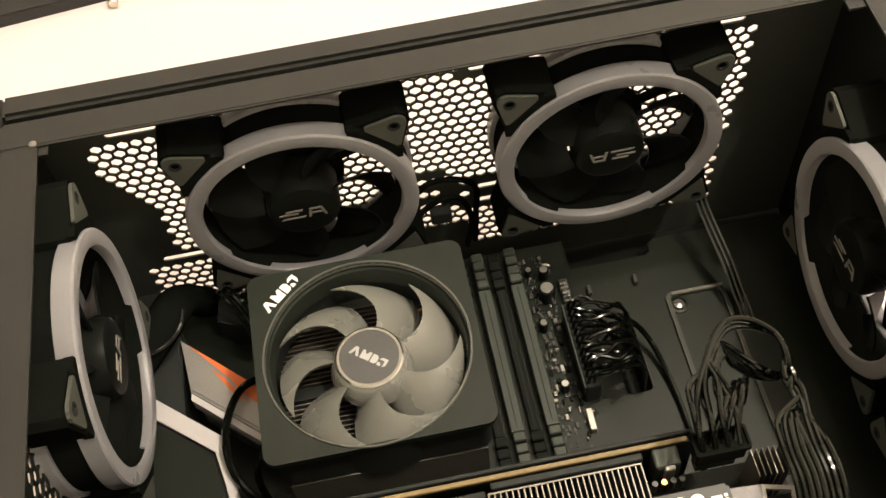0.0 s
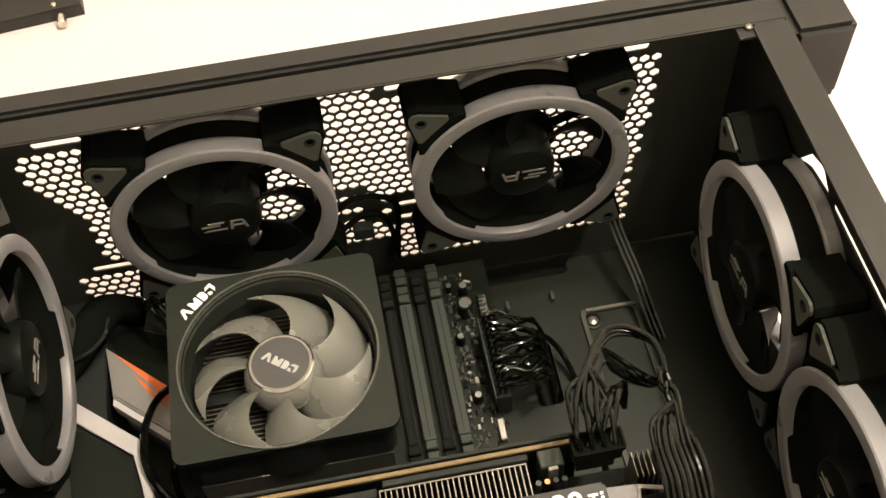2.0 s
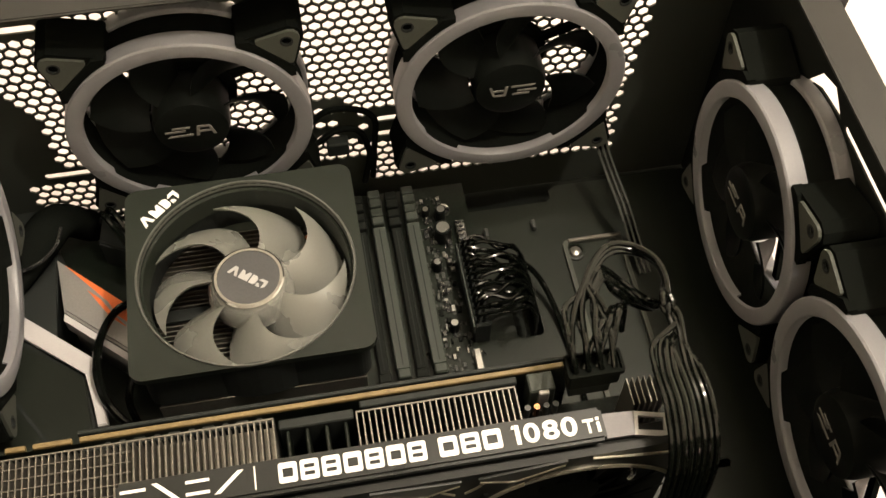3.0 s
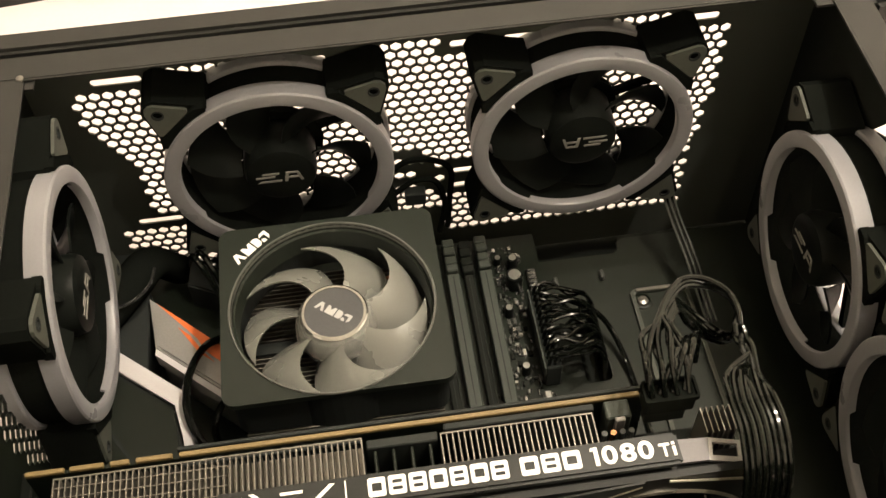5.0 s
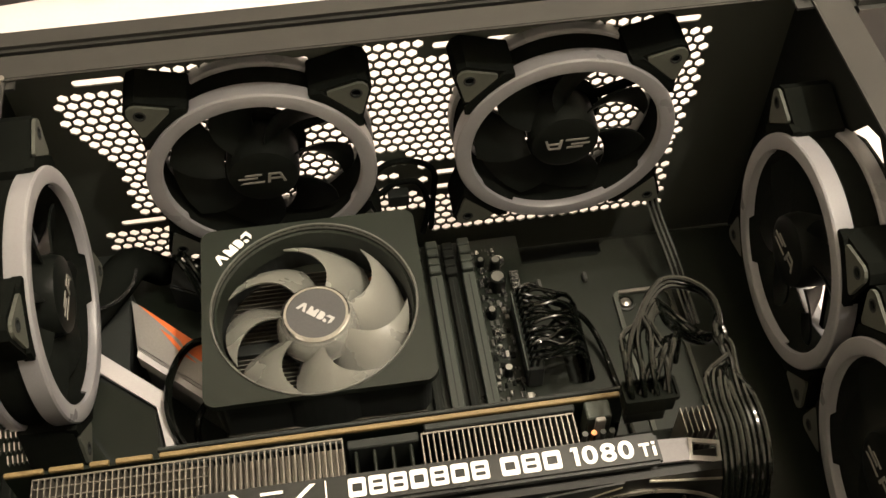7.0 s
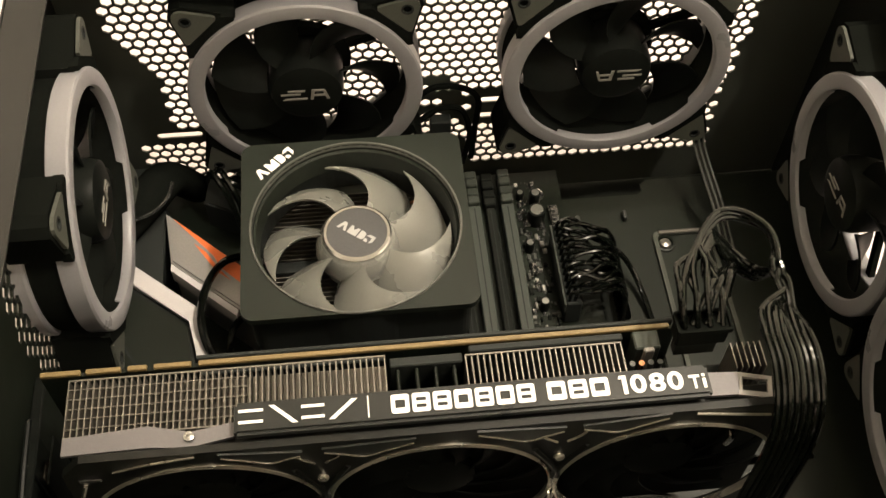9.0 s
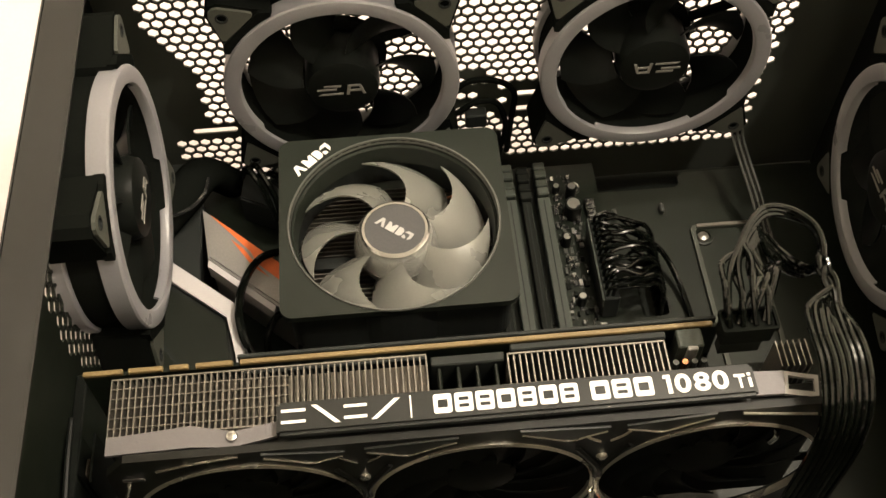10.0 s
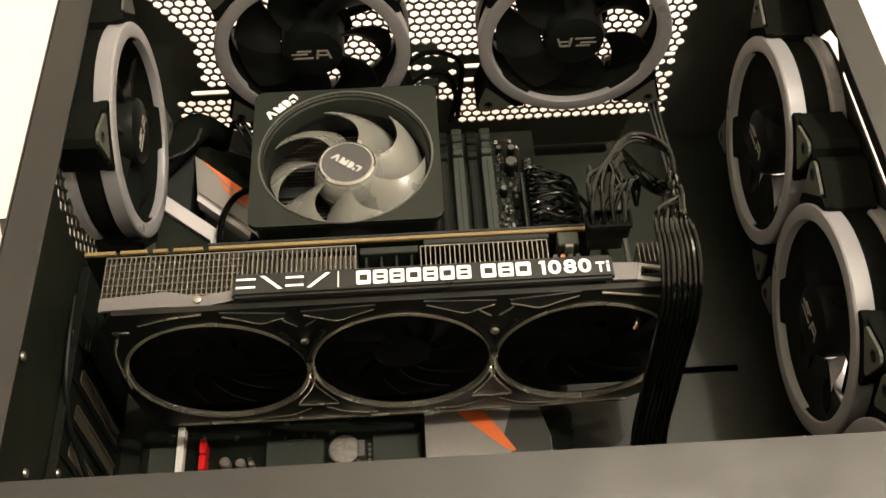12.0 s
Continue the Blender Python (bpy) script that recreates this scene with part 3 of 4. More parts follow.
for i, x in enumerate(FANX):
    fm = Matrix.Translation((x, GY, FZ)) @ to_gface
    part("rim", lathe([(FR - 0.0010, 0.0012), (FR + 0.0010, 0.0018), (FR + 0.0010, 0.0034), (FR - 0.0001, 0.0040), (FR - 0.0010, 0.0030)], 80), DARKCHROME, gpu, "bright metal fan rim", True, fm)
    gf = part("fan", lathe([(0.0, -0.002), (0.012, -0.002), (0.0145, -0.0035), (0.0145, -0.0088), (0.0, -0.0088)], 36), CARDFAN, gpu, "", True, fm)
    for k in range(11):
        bm = bmesh.new()
        a0 = 2 * PI * k / 11 + i * 0.3
        top, low = [], []
        for q in range(8):
            u = q / 7
            r = 0.0135 + 0.0290 * u
            mid = a0 + 0.75 * u
            top.append([bm.verts.new((r * math.cos(mid + w), r * math.sin(mid + w), -0.0048 + w * 0.009)) for w in (-0.24, 0, 0.24)])
            low.append([bm.verts.new((r * math.cos(mid + w), r * math.sin(mid + w), -0.0056 + w * 0.009)) for w in (-0.24, 0, 0.24)])
        for q in range(7):
            for j in range(2):
                bm.faces.new((top[q][j], top[q + 1][j], top[q + 1][j + 1], top[q][j + 1]))
                bm.faces.new((low[q][j + 1], low[q + 1][j + 1], low[q + 1][j], low[q][j]))
            bm.faces.new((top[q][0], low[q][0], low[q + 1][0], top[q + 1][0]))
            bm.faces.new((top[q][2], top[q + 1][2], low[q + 1][2], low[q][2]))
        part("fan_blade", bm, CARDFAN, gf, "", True)
# Dull black sheet and block put shade behind the fans and between the fins.
part("fan_shade_sheet", box((0.0510, 0.2326, 0.0585), (0.3240, 0.2334, 0.1538)), VOID, gpu)
part("heatsink_shade_block", box((0.054, 0.2345, 0.058), (0.322, 0.2588, 0.128)), VOID, gpu)
# circuit board of the card with its bare edge, and the plate behind it
part("card_board", box((0.0405, 0.2612, 0.032), (0.2840, 0.2628, 0.1565)), PCB, gpu)
for a, b in ((0.0406, 0.0555), (0.0575, 0.0705), (0.0730, 0.0802), (0.0828, 0.0968), (0.0995, 0.2812)):
    part("board_edge", box((a, 0.2610, 0.1566), (b, 0.2630, 0.1586), 0.0003), GOLD, gpu, "bare yellow board edge")
part("backplate", box((0.0980, 0.2650, 0.036), (0.2840, 0.2668, 0.1560), 0.0004), PLASTIC, gpu)
fin = part("fin", box((-0.00025, 0.2336, 0.1282), (0.00025, 0.2575, 0.1602)), ALU, gpu, m=pose(0.0525, 0, 0))
for i in range(1, 52):
    piece("fin", fin, gpu, pose(0.0525 + i * 0.0023, 0, 0))
fin2 = part("fin", box((-0.00025, 0.2336, 0.1282), (0.00025, 0.2550, 0.1602)), ALU, gpu, m=pose(0.2005, 0, 0))
for i in range(1, 27):
    piece("fin", fin2, gpu, pose(0.2005 + i * 0.0023, 0, 0))
fin3 = part("fin", box((-0.00025, 0.2420, 0.1282), (0.00025, 0.2530, 0.1560)), ALU, gpu, m=pose(0.304, 0, 0))
for i in range(1, 6):
    piece("fin", fin3, gpu, pose(0.304 + i * 0.0023, 0, 0))
for x0, x1, y in ((0.0523, 0.1700, 0.2336), (0.0523, 0.1700, 0.2570), (0.2003, 0.2605, 0.2400), (0.2003, 0.2605, 0.2545)):
    part("fin_frame", box((x0, y, 0.1596), (x1, y + 0.0006, 0.1604)), ALU, gpu)
for z in (0.1335, 0.143, 0.1525):
    part("fin_rib", box((0.0523, 0.2342, z), (0.1700, 0.2570, z + 0.0004)), ALU, gpu)
for y in (0.2376, 0.2416, 0.2456, 0.2496, 0.2536):
    part("fin_rib", box((0.0523, y, 0.1588), (0.1180, y + 0.0003, 0.1597)), ALU, gpu)
for i in range(4):
    part("column", box((0.1738 + i * 0.0072, 0.2420, 0.128), (0.1752 + i * 0.0072, 0.2535, 0.1560), 0.0004), TRAYM, gpu)
part("bridge", box((0.1715, 0.2535, 0.128), (0.1995, 0.2575, 0.158), 0.0005), PLASTIC, gpu)
# silver strap along the outer edge
strap = plate([(0.0530, 0.2258), (0.0835, 0.2264), (0.0980, 0.2250), (0.1140, 0.2280), (0.1140, 0.2338), (0.0985, 0.2312), (0.0830, 0.2348), (0.0530, 0.2326)], [], 0.1612, 0.1628)
part("strap", strap, SILVER, gpu, "satin silver angled strap")
part("strap_end", plate([(0.2880, 0.2275), (0.2990, 0.2272), (0.3010, 0.2364), (0.2880, 0.2372)], [], 0.1620, 0.1636), SILVER, gpu, "satin silver strap end")
part("strap_frame", plate([(0.2991, 0.2272), (0.3110, 0.2245), (0.3130, 0.2335), (0.3011, 0.2364)], [[(0.3008, 0.2290), (0.3100, 0.2270), (0.3112, 0.2322), (0.3020, 0.2345)]], 0.1618, 0.1634), GREYMETAL, gpu)
part("screw", lathe([(0.0, 0.0016), (0.0008, 0.0016), (0.0019, 0.0012), (0.0023, 0.0), (0.0, 0.0)], 14), CHROME, gpu, "bright screw", True, pose(0.0980, 0.2290, 0.1629))
side = part("side_plate", box((0.1147, 0.2250, GZ - 0.0045), (0.2877, 0.2378, GZ), 0.0012, segs=2), PLATEM, gpu, "black name plate with white characters")


def blocks(x0, x1, slits, low=0.2278, high=0.2353):
    """Plain white blocks in a row, in place of a brand word: rounded blocks with one or two slits."""
    w = (x1 - x0) / len(slits)
    hgt = high - low
    for i, n in enumerate(slits):
        a, b = x0 + i * w, x0 + (i + 0.86) * w
        cuts = [rrect(a + 0.19 * w, low + hgt * (c - d), b - 0.19 * w, low + hgt * (c + d), 0.0002, 2) for c, d in (((0.5, 0.22),), ((0.32, 0.10), (0.68, 0.10)))[n - 1]]
        part("block", plate(rrect(a, low, b, high, 0.0009, 3), cuts, GZ + 0.0001, GZ + 0.0004), WHITE, side)


def thin_bars(a, b, low=0.2278, high=0.2353):
    t = 0.0011
    return [[(a, y), (b, y), (b, y + t), (a, y + t)] for y in (low + 0.0010, high - t - 0.0010)]


for polys in (thin_bars(0.1165, 0.1252), [[(0.1272, 0.2353), (0.1292, 0.2353), (0.1376, 0.2278), (0.1356, 0.2278)]],
              thin_bars(0.1388, 0.1470), [[(0.1485, 0.2278), (0.1505, 0.2278), (0.1589, 0.2353), (0.1569, 0.2353)]]):
    part("name_bar", shapes(polys, GZ + 0.0001, GZ + 0.0004), WHITE, side)
part("divider", box((0.1624, 0.2272, GZ), (0.1629, 0.2358, GZ + 0.0003)), WHITE, side)
blocks(0.1708, 0.2240, (1, 2, 2, 1, 2, 1, 2))
blocks(0.2274, 0.2512, (1, 2, 1))
part("digit", shapes([[(0.2551, 0.2278), (0.2567, 0.2278), (0.2567, 0.2353), (0.2551, 0.2353)], [(0.2538, 0.2339), (0.2549, 0.2339), (0.2549, 0.2353), (0.2543, 0.2353)]], GZ + 0.0001, GZ + 0.0004), WHITE, side, "white printed digit 1")
for i, ch in ((1, "0"), (2, "8"), (3, "0")):
    part("digit", words(ch, 0.0075, pose((0.2536, 0.2580, 0.2650, 0.2717)[i], 0.2278, GZ + 0.0001), width=0.0058), WHITE, side, "white printed digit " + ch)
part("letter", words("T", 0.0054, pose(0.2797, 0.2278, GZ + 0.0001), width=0.0040), WHITE, side, "white letter T")
part("letter", shapes([[(0.2846, 0.2278), (0.2858, 0.2278), (0.2858, 0.2317), (0.2846, 0.2317)], [(0.2846, 0.2324), (0.2858, 0.2324), (0.2858, 0.2335), (0.2846, 0.2335)]], GZ + 0.0001, GZ + 0.0004), WHITE, side, "white letter i")

# raised chevrons and struts on the card's fan cover
for (xa, za), (xb, zb), (xc, zc) in (((0.1090, 0.1610), (0.1255, 0.1535), (0.1370, 0.1575)), ((0.1455, 0.1585), (0.1605, 0.1528), (0.1780, 0.1605)),
                                     ((0.2015, 0.1615), (0.2195, 0.1533), (0.2330, 0.1590)), ((0.2405, 0.1590), (0.2540, 0.1545), (0.2715, 0.1625))):
    poly = [(xa, za), (xb, zb), (xc, zc), (xc + 0.0008, zc + 0.0030), (xa - 0.0006, za + 0.0028)]
    part("chevron_inset", plate(poly, [], -GY + 0.0031, -GY + 0.0040, to_gface), PLATEM, gpu)
    part("chevron", tube([(xa, GY - 0.0040, za), ((xa + xb) / 2, GY - 0.0040, (za + zb) / 2), (xb, GY - 0.0040, zb), ((xb + xc) / 2, GY - 0.0040, (zb + zc) / 2), (xc, GY - 0.0040, zc)], 0.00042, 6, n=4), DARKCHROME, gpu, "thin metal chevron line", True)
for x in (0.1435, 0.2335):
    for s in (-1, 1):
        mat = GLOSSY if s > 0 else DARKCHROME
        thick = 0.0012 if s > 0 else 0.0006
        for side_x in (-1, 1):
            part("web", tube([(x + side_x * 0.010, GY - 0.0030, FZ + s * 0.0345), (x + side_x * 0.0012, GY - 0.0036, FZ + s * 0.017), (x + side_x * 0.0009, GY - 0.0036, FZ + s * 0.008)], thick, 6, n=6), mat, gpu, "", True)
    part("web_bar", tube([(x - 0.0105, GY - 0.0032, FZ - 0.0360), (x, GY - 0.0034, FZ - 0.0365), (x + 0.0105, GY - 0.0032, FZ - 0.0360)], 0.0005, 6, n=4), DARKCHROME, gpu, "", True)
    part("web_bolt", disc(0.0022, 0.003, 0.0044, 14, m=Matrix.Translation((x, GY, FZ + 0.026)) @ to_gface, bevel=0.0005), DARKCHROME, gpu, "", True)
part("edge_trim", box((0.0570, GY - 0.0040, 0.1500), (0.0650, GY - 0.0031, 0.1520), 0.0003), CHROME, gpu, "bright metal trim")
part("edge_trim", tube([(0.058, GY - 0.0032, 0.146), (0.0535, GY - 0.0032, 0.130), (0.0535, GY - 0.0032, 0.100)], 0.0008, 6), DARKCHROME, gpu)
part("edge_trim", tube([(0.068, GY - 0.0032, 0.0590), (0.190, GY - 0.0034, 0.0585), (0.305, GY - 0.0032, 0.0600)], 0.0009, 6), DARKCHROME, gpu)
for x in (0.1435, 0.2335):
    for sx in (-1, 1):
        part("lower_trim", tube([(x + sx * 0.0040, GY - 0.0034, 0.0700), (x + sx * 0.0150, GY - 0.0036, 0.0640), (x + sx * 0.0300, GY - 0.0034, 0.0618)], 0.0005, 6, n=5), DARKCHROME, gpu, "", True)
        part("upper_trim", tube([(x + sx * 0.0020, GY - 0.0034, 0.1490), (x + sx * 0.0060, GY - 0.0036, 0.1530), (x + sx * 0.0085, GY - 0.0034, 0.1560)], 0.0005, 6, n=5), DARKCHROME, gpu, "", True)
part("edge_trim", tube([(0.070, GY - 0.0034, 0.1560), (0.084, GY - 0.0036, 0.1605), (0.100, GY - 0.0034, 0.1630)], 0.0005, 6, n=5), DARKCHROME, gpu, "", True)
part("edge_trim", tube([(0.282, GY - 0.0034, 0.1630), (0.298, GY - 0.0036, 0.1600), (0.311, GY - 0.0034, 0.1570)], 0.0006, 6, n=5), DARKCHROME, gpu, "", True)
# Chrome sliver added as a glint inside the right fan opening.
part("glint_sliver", tube([(0.302, GY + 0.001, 0.137), (0.3032, GY + 0.0005, 0.131), (0.3025, GY + 0.001, 0.124)], 0.0012, 6), CHROME, gpu, "", True)
# metal bracket at the rear wall
part("bracket", box((0.0285, 0.2440, 0.030), (0.0296, 0.2660, 0.100)), ROTOR, gpu, "dark metal mounting bracket")
# small parts near the card's power end
part("power_socket", box((0.2660, 0.2520, 0.140), (0.2760, 0.2600, 0.1590), 0.0006), SLOTGREY, gpu, "grey connector")
part("power_socket_latch", box((0.2690, 0.2500, 0.1450), (0.2730, 0.2520, 0.1600), 0.0004), GREYMETAL, gpu)
for i in range(4):
    part("coil", disc(0.0012, 0.150, 0.157, 10, m=pose(0.2640 + i * 0.0036, 0.2470, 0)), COPPER if i == 1 else CERAMIC, gpu, "", True)
part("top_bar", box((0.2020, 0.2568, 0.1500), (0.2620, 0.2598, 0.1590), 0.0005), PLASTIC, gpu)
part("top_bar", box((0.1000, 0.2580, 0.1480), (0.1700, 0.2602, 0.1555), 0.0005), PLASTIC, gpu)
for i in range(14):
    part("chip", box((0.108 + i * 0.0042 + (i % 3) * 0.0009, 0.2596, 0.1520), (0.1098 + i * 0.0042 + (i % 3) * 0.0012, 0.2611, 0.1545)), CERAMIC, gpu)

# ---- parts of the motherboard ----
def slab(name, pts, z0, z1, mat, label="", bevel=0.0):
    bm = plate(pts, [], z0, z1)
    if bevel:
        top = [e for e in bm.edges if all(abs(v.co.z - z1) < 1e-6 for v in e.verts)]
        bmesh.ops.bevel(bm, geom=top, offset=bevel, segments=2, affect="EDGES")
    return part(name, bm, mat, board, label)


slab("port_cover", [(0.0265, 0.292), (0.0600, 0.292), (0.0800, 0.3150), (0.0755, 0.3440), (0.0600, 0.3570), (0.0600, 0.4200), (0.0500, 0.4480), (0.0265, 0.4480)], BZ, 0.0545, PLASTIC, "black plastic cover over the rear ports", 0.001)
slab("cover_panel", [(0.0280, 0.2940), (0.0560, 0.2940), (0.0785, 0.3150), (0.0745, 0.3425), (0.0280, 0.3790)], 0.0546, 0.0562, TRAYM, "dark green-grey panel", 0.0006)
slab("cover_groove", [(0.0300, 0.352), (0.0310, 0.353), (0.0640, 0.304), (0.0625, 0.3025)], 0.0563, 0.0566, MATTE)
slab("stripe", [(0.0280, 0.3955), (0.0797, 0.3512), (0.0860, 0.3152), (0.0812, 0.3152), (0.0760, 0.3438), (0.0280, 0.3832)], 0.0546, 0.0585, STRIPE, "white angular stripe", 0.0006)
slab("heatsink", [(0.0610, 0.4118), (0.1065, 0.3690), (0.1065, 0.3430), (0.0650, 0.3800)], BZ, 0.0590, GREYMETAL, "grey metal heatsink with orange stripes", 0.0012)
for q in ([(0.0650, 0.4076), (0.1060, 0.3692), (0.1060, 0.3585), (0.0905, 0.3740), (0.0870, 0.3815)], [(0.0765, 0.3905), (0.0830, 0.3842), (0.0900, 0.3730), (0.0960, 0.3655), (0.0880, 0.3725)]):
    slab("orange_stripe", q, 0.0590, 0.0592, ORANGE, "orange printed stripe")
slab("heatsink_edge", [(0.0655, 0.3785), (0.1000, 0.3475), (0.0990, 0.3440), (0.0652, 0.3745)], 0.0500, 0.0592, STRIPE, "bright chamfered edge")
slab("upper_heatsink", [(0.0780, 0.4300), (0.1080, 0.4150), (0.1080, 0.4460), (0.0800, 0.4480)], BZ, 0.0420, PLASTIC, "", 0.001)
for k in range(5):
    part("choke", box((0.1085 + 0.0005 * (k % 2), 0.306 + k * 0.020, BZ), (0.1175, 0.317 + k * 0.020, BZ + 0.0085), 0.0008), CERAMIC, board)
for x, y in ((0.0850, 0.4380), (0.0940, 0.4420), (0.1010, 0.4360), (0.1080, 0.4420), (0.1120, 0.4300), (0.1060, 0.3950), (0.1060, 0.4050)):
    part("capacitor", disc(0.0030, BZ, BZ + 0.0110, 18, m=pose(x, y, 0), bevel=0.0006), CAPM, board, "small metal capacitor", True)
part("plug", box((0.1040, 0.3845, BZ), (0.1090, 0.3925, 0.0560), 0.0006), CERAMIC, board, "pale grey plug")


def memory_slot(x, mat, w=0.0034, h=0.0080):
    s = part("memory_slot", box((x - w, 0.3350, BZ), (x + w, 0.4240, BZ + h), 0.0005), mat, board, "empty memory slot")
    part("slot_groove", box((x - 0.0003, 0.3370, BZ + h), (x + 0.0003, 0.4220, BZ + h + 0.0002)), MATTE, s)
    for k in range(4):
        y = 0.4245 + k * 0.0062
        part("latch", box((x - 0.0034, y, BZ), (x + 0.0034, y + 0.0052, BZ + h + 0.0025 - 0.0008 * (k % 2)), 0.0007), mat, s)
    for k in range(3):
        y = 0.3165 + k * 0.0062
        part("latch", box((x - 0.0034, y, BZ), (x + 0.0034, y + 0.0052, BZ + h + 0.0020 - 0.0008 * (k % 2)), 0.0007), mat, s)


for x, mat, w, h in ((0.2185, VOID, 0.0026, 0.0050), (0.2283, SLOTGREY, 0.0036, 0.0080), (0.2378, VOID, 0.0026, 0.0050), (0.2473, SLOTGREY, 0.0036, 0.0080)):
    memory_slot(x, mat, w, h)

for x, y, r, h in ((0.2640, 0.4290, 0.0030, 0.010), (0.2630, 0.4160, 0.0050, 0.011), (0.2565, 0.3960, 0.0026, 0.008), (0.2590, 0.3570, 0.0026, 0.008), (0.2560, 0.4330, 0.0022, 0.006)):
    c = part("capacitor", disc(r, BZ, BZ + h, 20, m=pose(x, y, 0), bevel=0.0005), ROTOR, board, "round black capacitor with a shiny top", True)
    part("capacitor_top", disc(r * 0.72, BZ + h, BZ + h + 0.0002, 16, m=pose(x, y, 0)), CAPM, c)
part("screw", lathe([(0.0, 0.0016), (0.0010, 0.0016), (0.0026, 0.0012), (0.0032, 0.0), (0.0, 0.0)], 16), CHROME, board, "bright board screw", True, pose(0.2665, 0.4345, BZ) @ Matrix.Scale(1.35, 4))
strip = part("shiny_strip", box((0.2712, 0.4030, BZ), (0.2765, 0.4245, BZ + 0.0036), 0.0006), CAPM, board, "shiny metal connector shell")
for k in range(7):
    part("contact", box((0.2716, 0.4040 + k * 0.0029, BZ + 0.0036), (0.2758 - 0.0012 * (k % 2), 0.4057 + k * 0.0029, BZ + 0.0052), 0.0005), CHROME, strip)
part("shiny_strip", box((0.2660, 0.3290, BZ), (0.2700, 0.3420, BZ + 0.0045), 0.0006), CAPM, board, "shiny metal connector shell")
smd = bmesh.new()
rnd = random.Random(4)
for _ in range(150):
    x, y = rnd.uniform(0.2515, 0.2670), rnd.uniform(0.322, 0.445)
    w, d, h = rnd.uniform(0.0002, 0.0007), rnd.uniform(0.0003, 0.0010), rnd.uniform(0.0003, 0.0009)
    box((x - w, y - d, BZ), (x + w, y + d, BZ + h), 0, smd)
for _ in range(110):
    x, y = rnd.uniform(0.055, 0.270), rnd.uniform(0.190, 0.300)
    w, d, h = rnd.uniform(0.0005, 0.0016), rnd.uniform(0.0005, 0.0018), rnd.uniform(0.0005, 0.0018)
    box((x - w, y - d, BZ), (x + w, y + d, BZ + h), 0, smd)
tagged(part("solder_grain", smd, CERAMIC, board), "tiny soldered components", kind="stuff")
for _ in range(70):
    x, y = rnd.uniform(0.2525, 0.2665), rnd.uniform(0.325, 0.442)
    w, d = rnd.uniform(0.0005, 0.0014), rnd.uniform(0.0006, 0.0022)
    part("solder_chip", box((x - w, y - d, BZ), (x + w, y + d, BZ + rnd.uniform(0.0008, 0.0026)), 0.0003), (CHROME, ROTOR, CERAMIC, CHROME, CAPM)[_ % 5], board)
# Chrome loops added to stand for glints among the small components.
for k, (x, y) in enumerate(((0.2545, 0.4330), (0.2545, 0.4260), (0.2548, 0.4195), (0.2555, 0.3770), (0.2560, 0.3700), (0.2690, 0.3380))):
    part("chrome_glint", tube([(x, y, BZ + 0.0020), (x + 0.0016, y + 0.0022, BZ + 0.0040), (x + 0.0034, y + 0.0010, BZ + 0.0018)], 0.0005, 6, n=5), CHROME, board, "small chrome loop added as a glint", True)

# lower edge of the board, below the graphics card
slab("chipset_heatsink", [(0.1975, 0.1950), (0.2650, 0.1950), (0.2655, 0.2120), (0.2600, 0.2330), (0.1975, 0.2330)], BZ, 0.0405, GREYMETAL, "grey chipset heatsink with an orange flash", 0.001)
slab("orange_stripe", [(0.2120, 0.2325), (0.2285, 0.2325), (0.2460, 0.2050), (0.2440, 0.2040), (0.2380, 0.2080)], 0.0405, 0.0407, ORANGE, "orange printed flash")
slab("dark_corner", [(0.2400, 0.2140), (0.2460, 0.2325), (0.2598, 0.2328), (0.2650, 0.2120), (0.2648, 0.1955), (0.2460, 0.1955)], 0.0405, 0.04065, CERAMIC)
part("header", box((0.0600, 0.2020, BZ), (0.0640, 0.2360, 0.0285), 0.0005), WHITE, board, "white slot header")
part("red_header", box((0.0732, 0.2085, BZ), (0.0770, 0.2175, 0.0310), 0.0006), RED, board, "red plastic header")
part("red_header", box((0.0732, 0.2182, BZ), (0.0770, 0.2270, 0.0310), 0.0006), RED, board, "red plastic header")
for a, b, h in ((0.1090, 0.1410, 0.0250), (0.1680, 0.1950, 0.0250), (0.0440, 0.0590, 0.0242)):
    part("pin_header", box((a, 0.2060, BZ), (b, 0.2265, h), 0.0006), SLOTGREY, board, "dark grey board connector")
for x, y, r in ((0.1155, 0.2172, 0.0022), (0.1310, 0.2215, 0.0018), (0.1235, 0.2190, 0.0014), (0.1235, 0.2235, 0.0011)):
    part("solder_dot", disc(r, 0.0250, 0.0254, 16, m=pose(x, y, 0)), CERAMIC, board, "pale round mark", True)
for k in range(4):
    part("contact", box((0.1655, 0.2105 + k * 0.0030, BZ), (0.1672, 0.2122 + k * 0.0030, 0.0256), 0.0003), CAPM, board)
part("battery_rim", lathe([(0.0092, BZ), (0.0100, BZ), (0.0100, BZ + 0.0048), (0.0092, BZ + 0.0048)], 32, m=pose(0.1525, 0.2185, 0), start=radians(200), sweep=radians(150)), CHROME, board, "", True)
for x, y, r in ((0.0870, 0.2140, 0.0030), (0.0955, 0.2130, 0.0027), (0.1015, 0.2125, 0.0016)):
    part("capacitor", disc(r, BZ, BZ + 0.0060, 18, m=pose(x, y, 0), bevel=0.0006), CELL, board, "small metal capacitor", True)
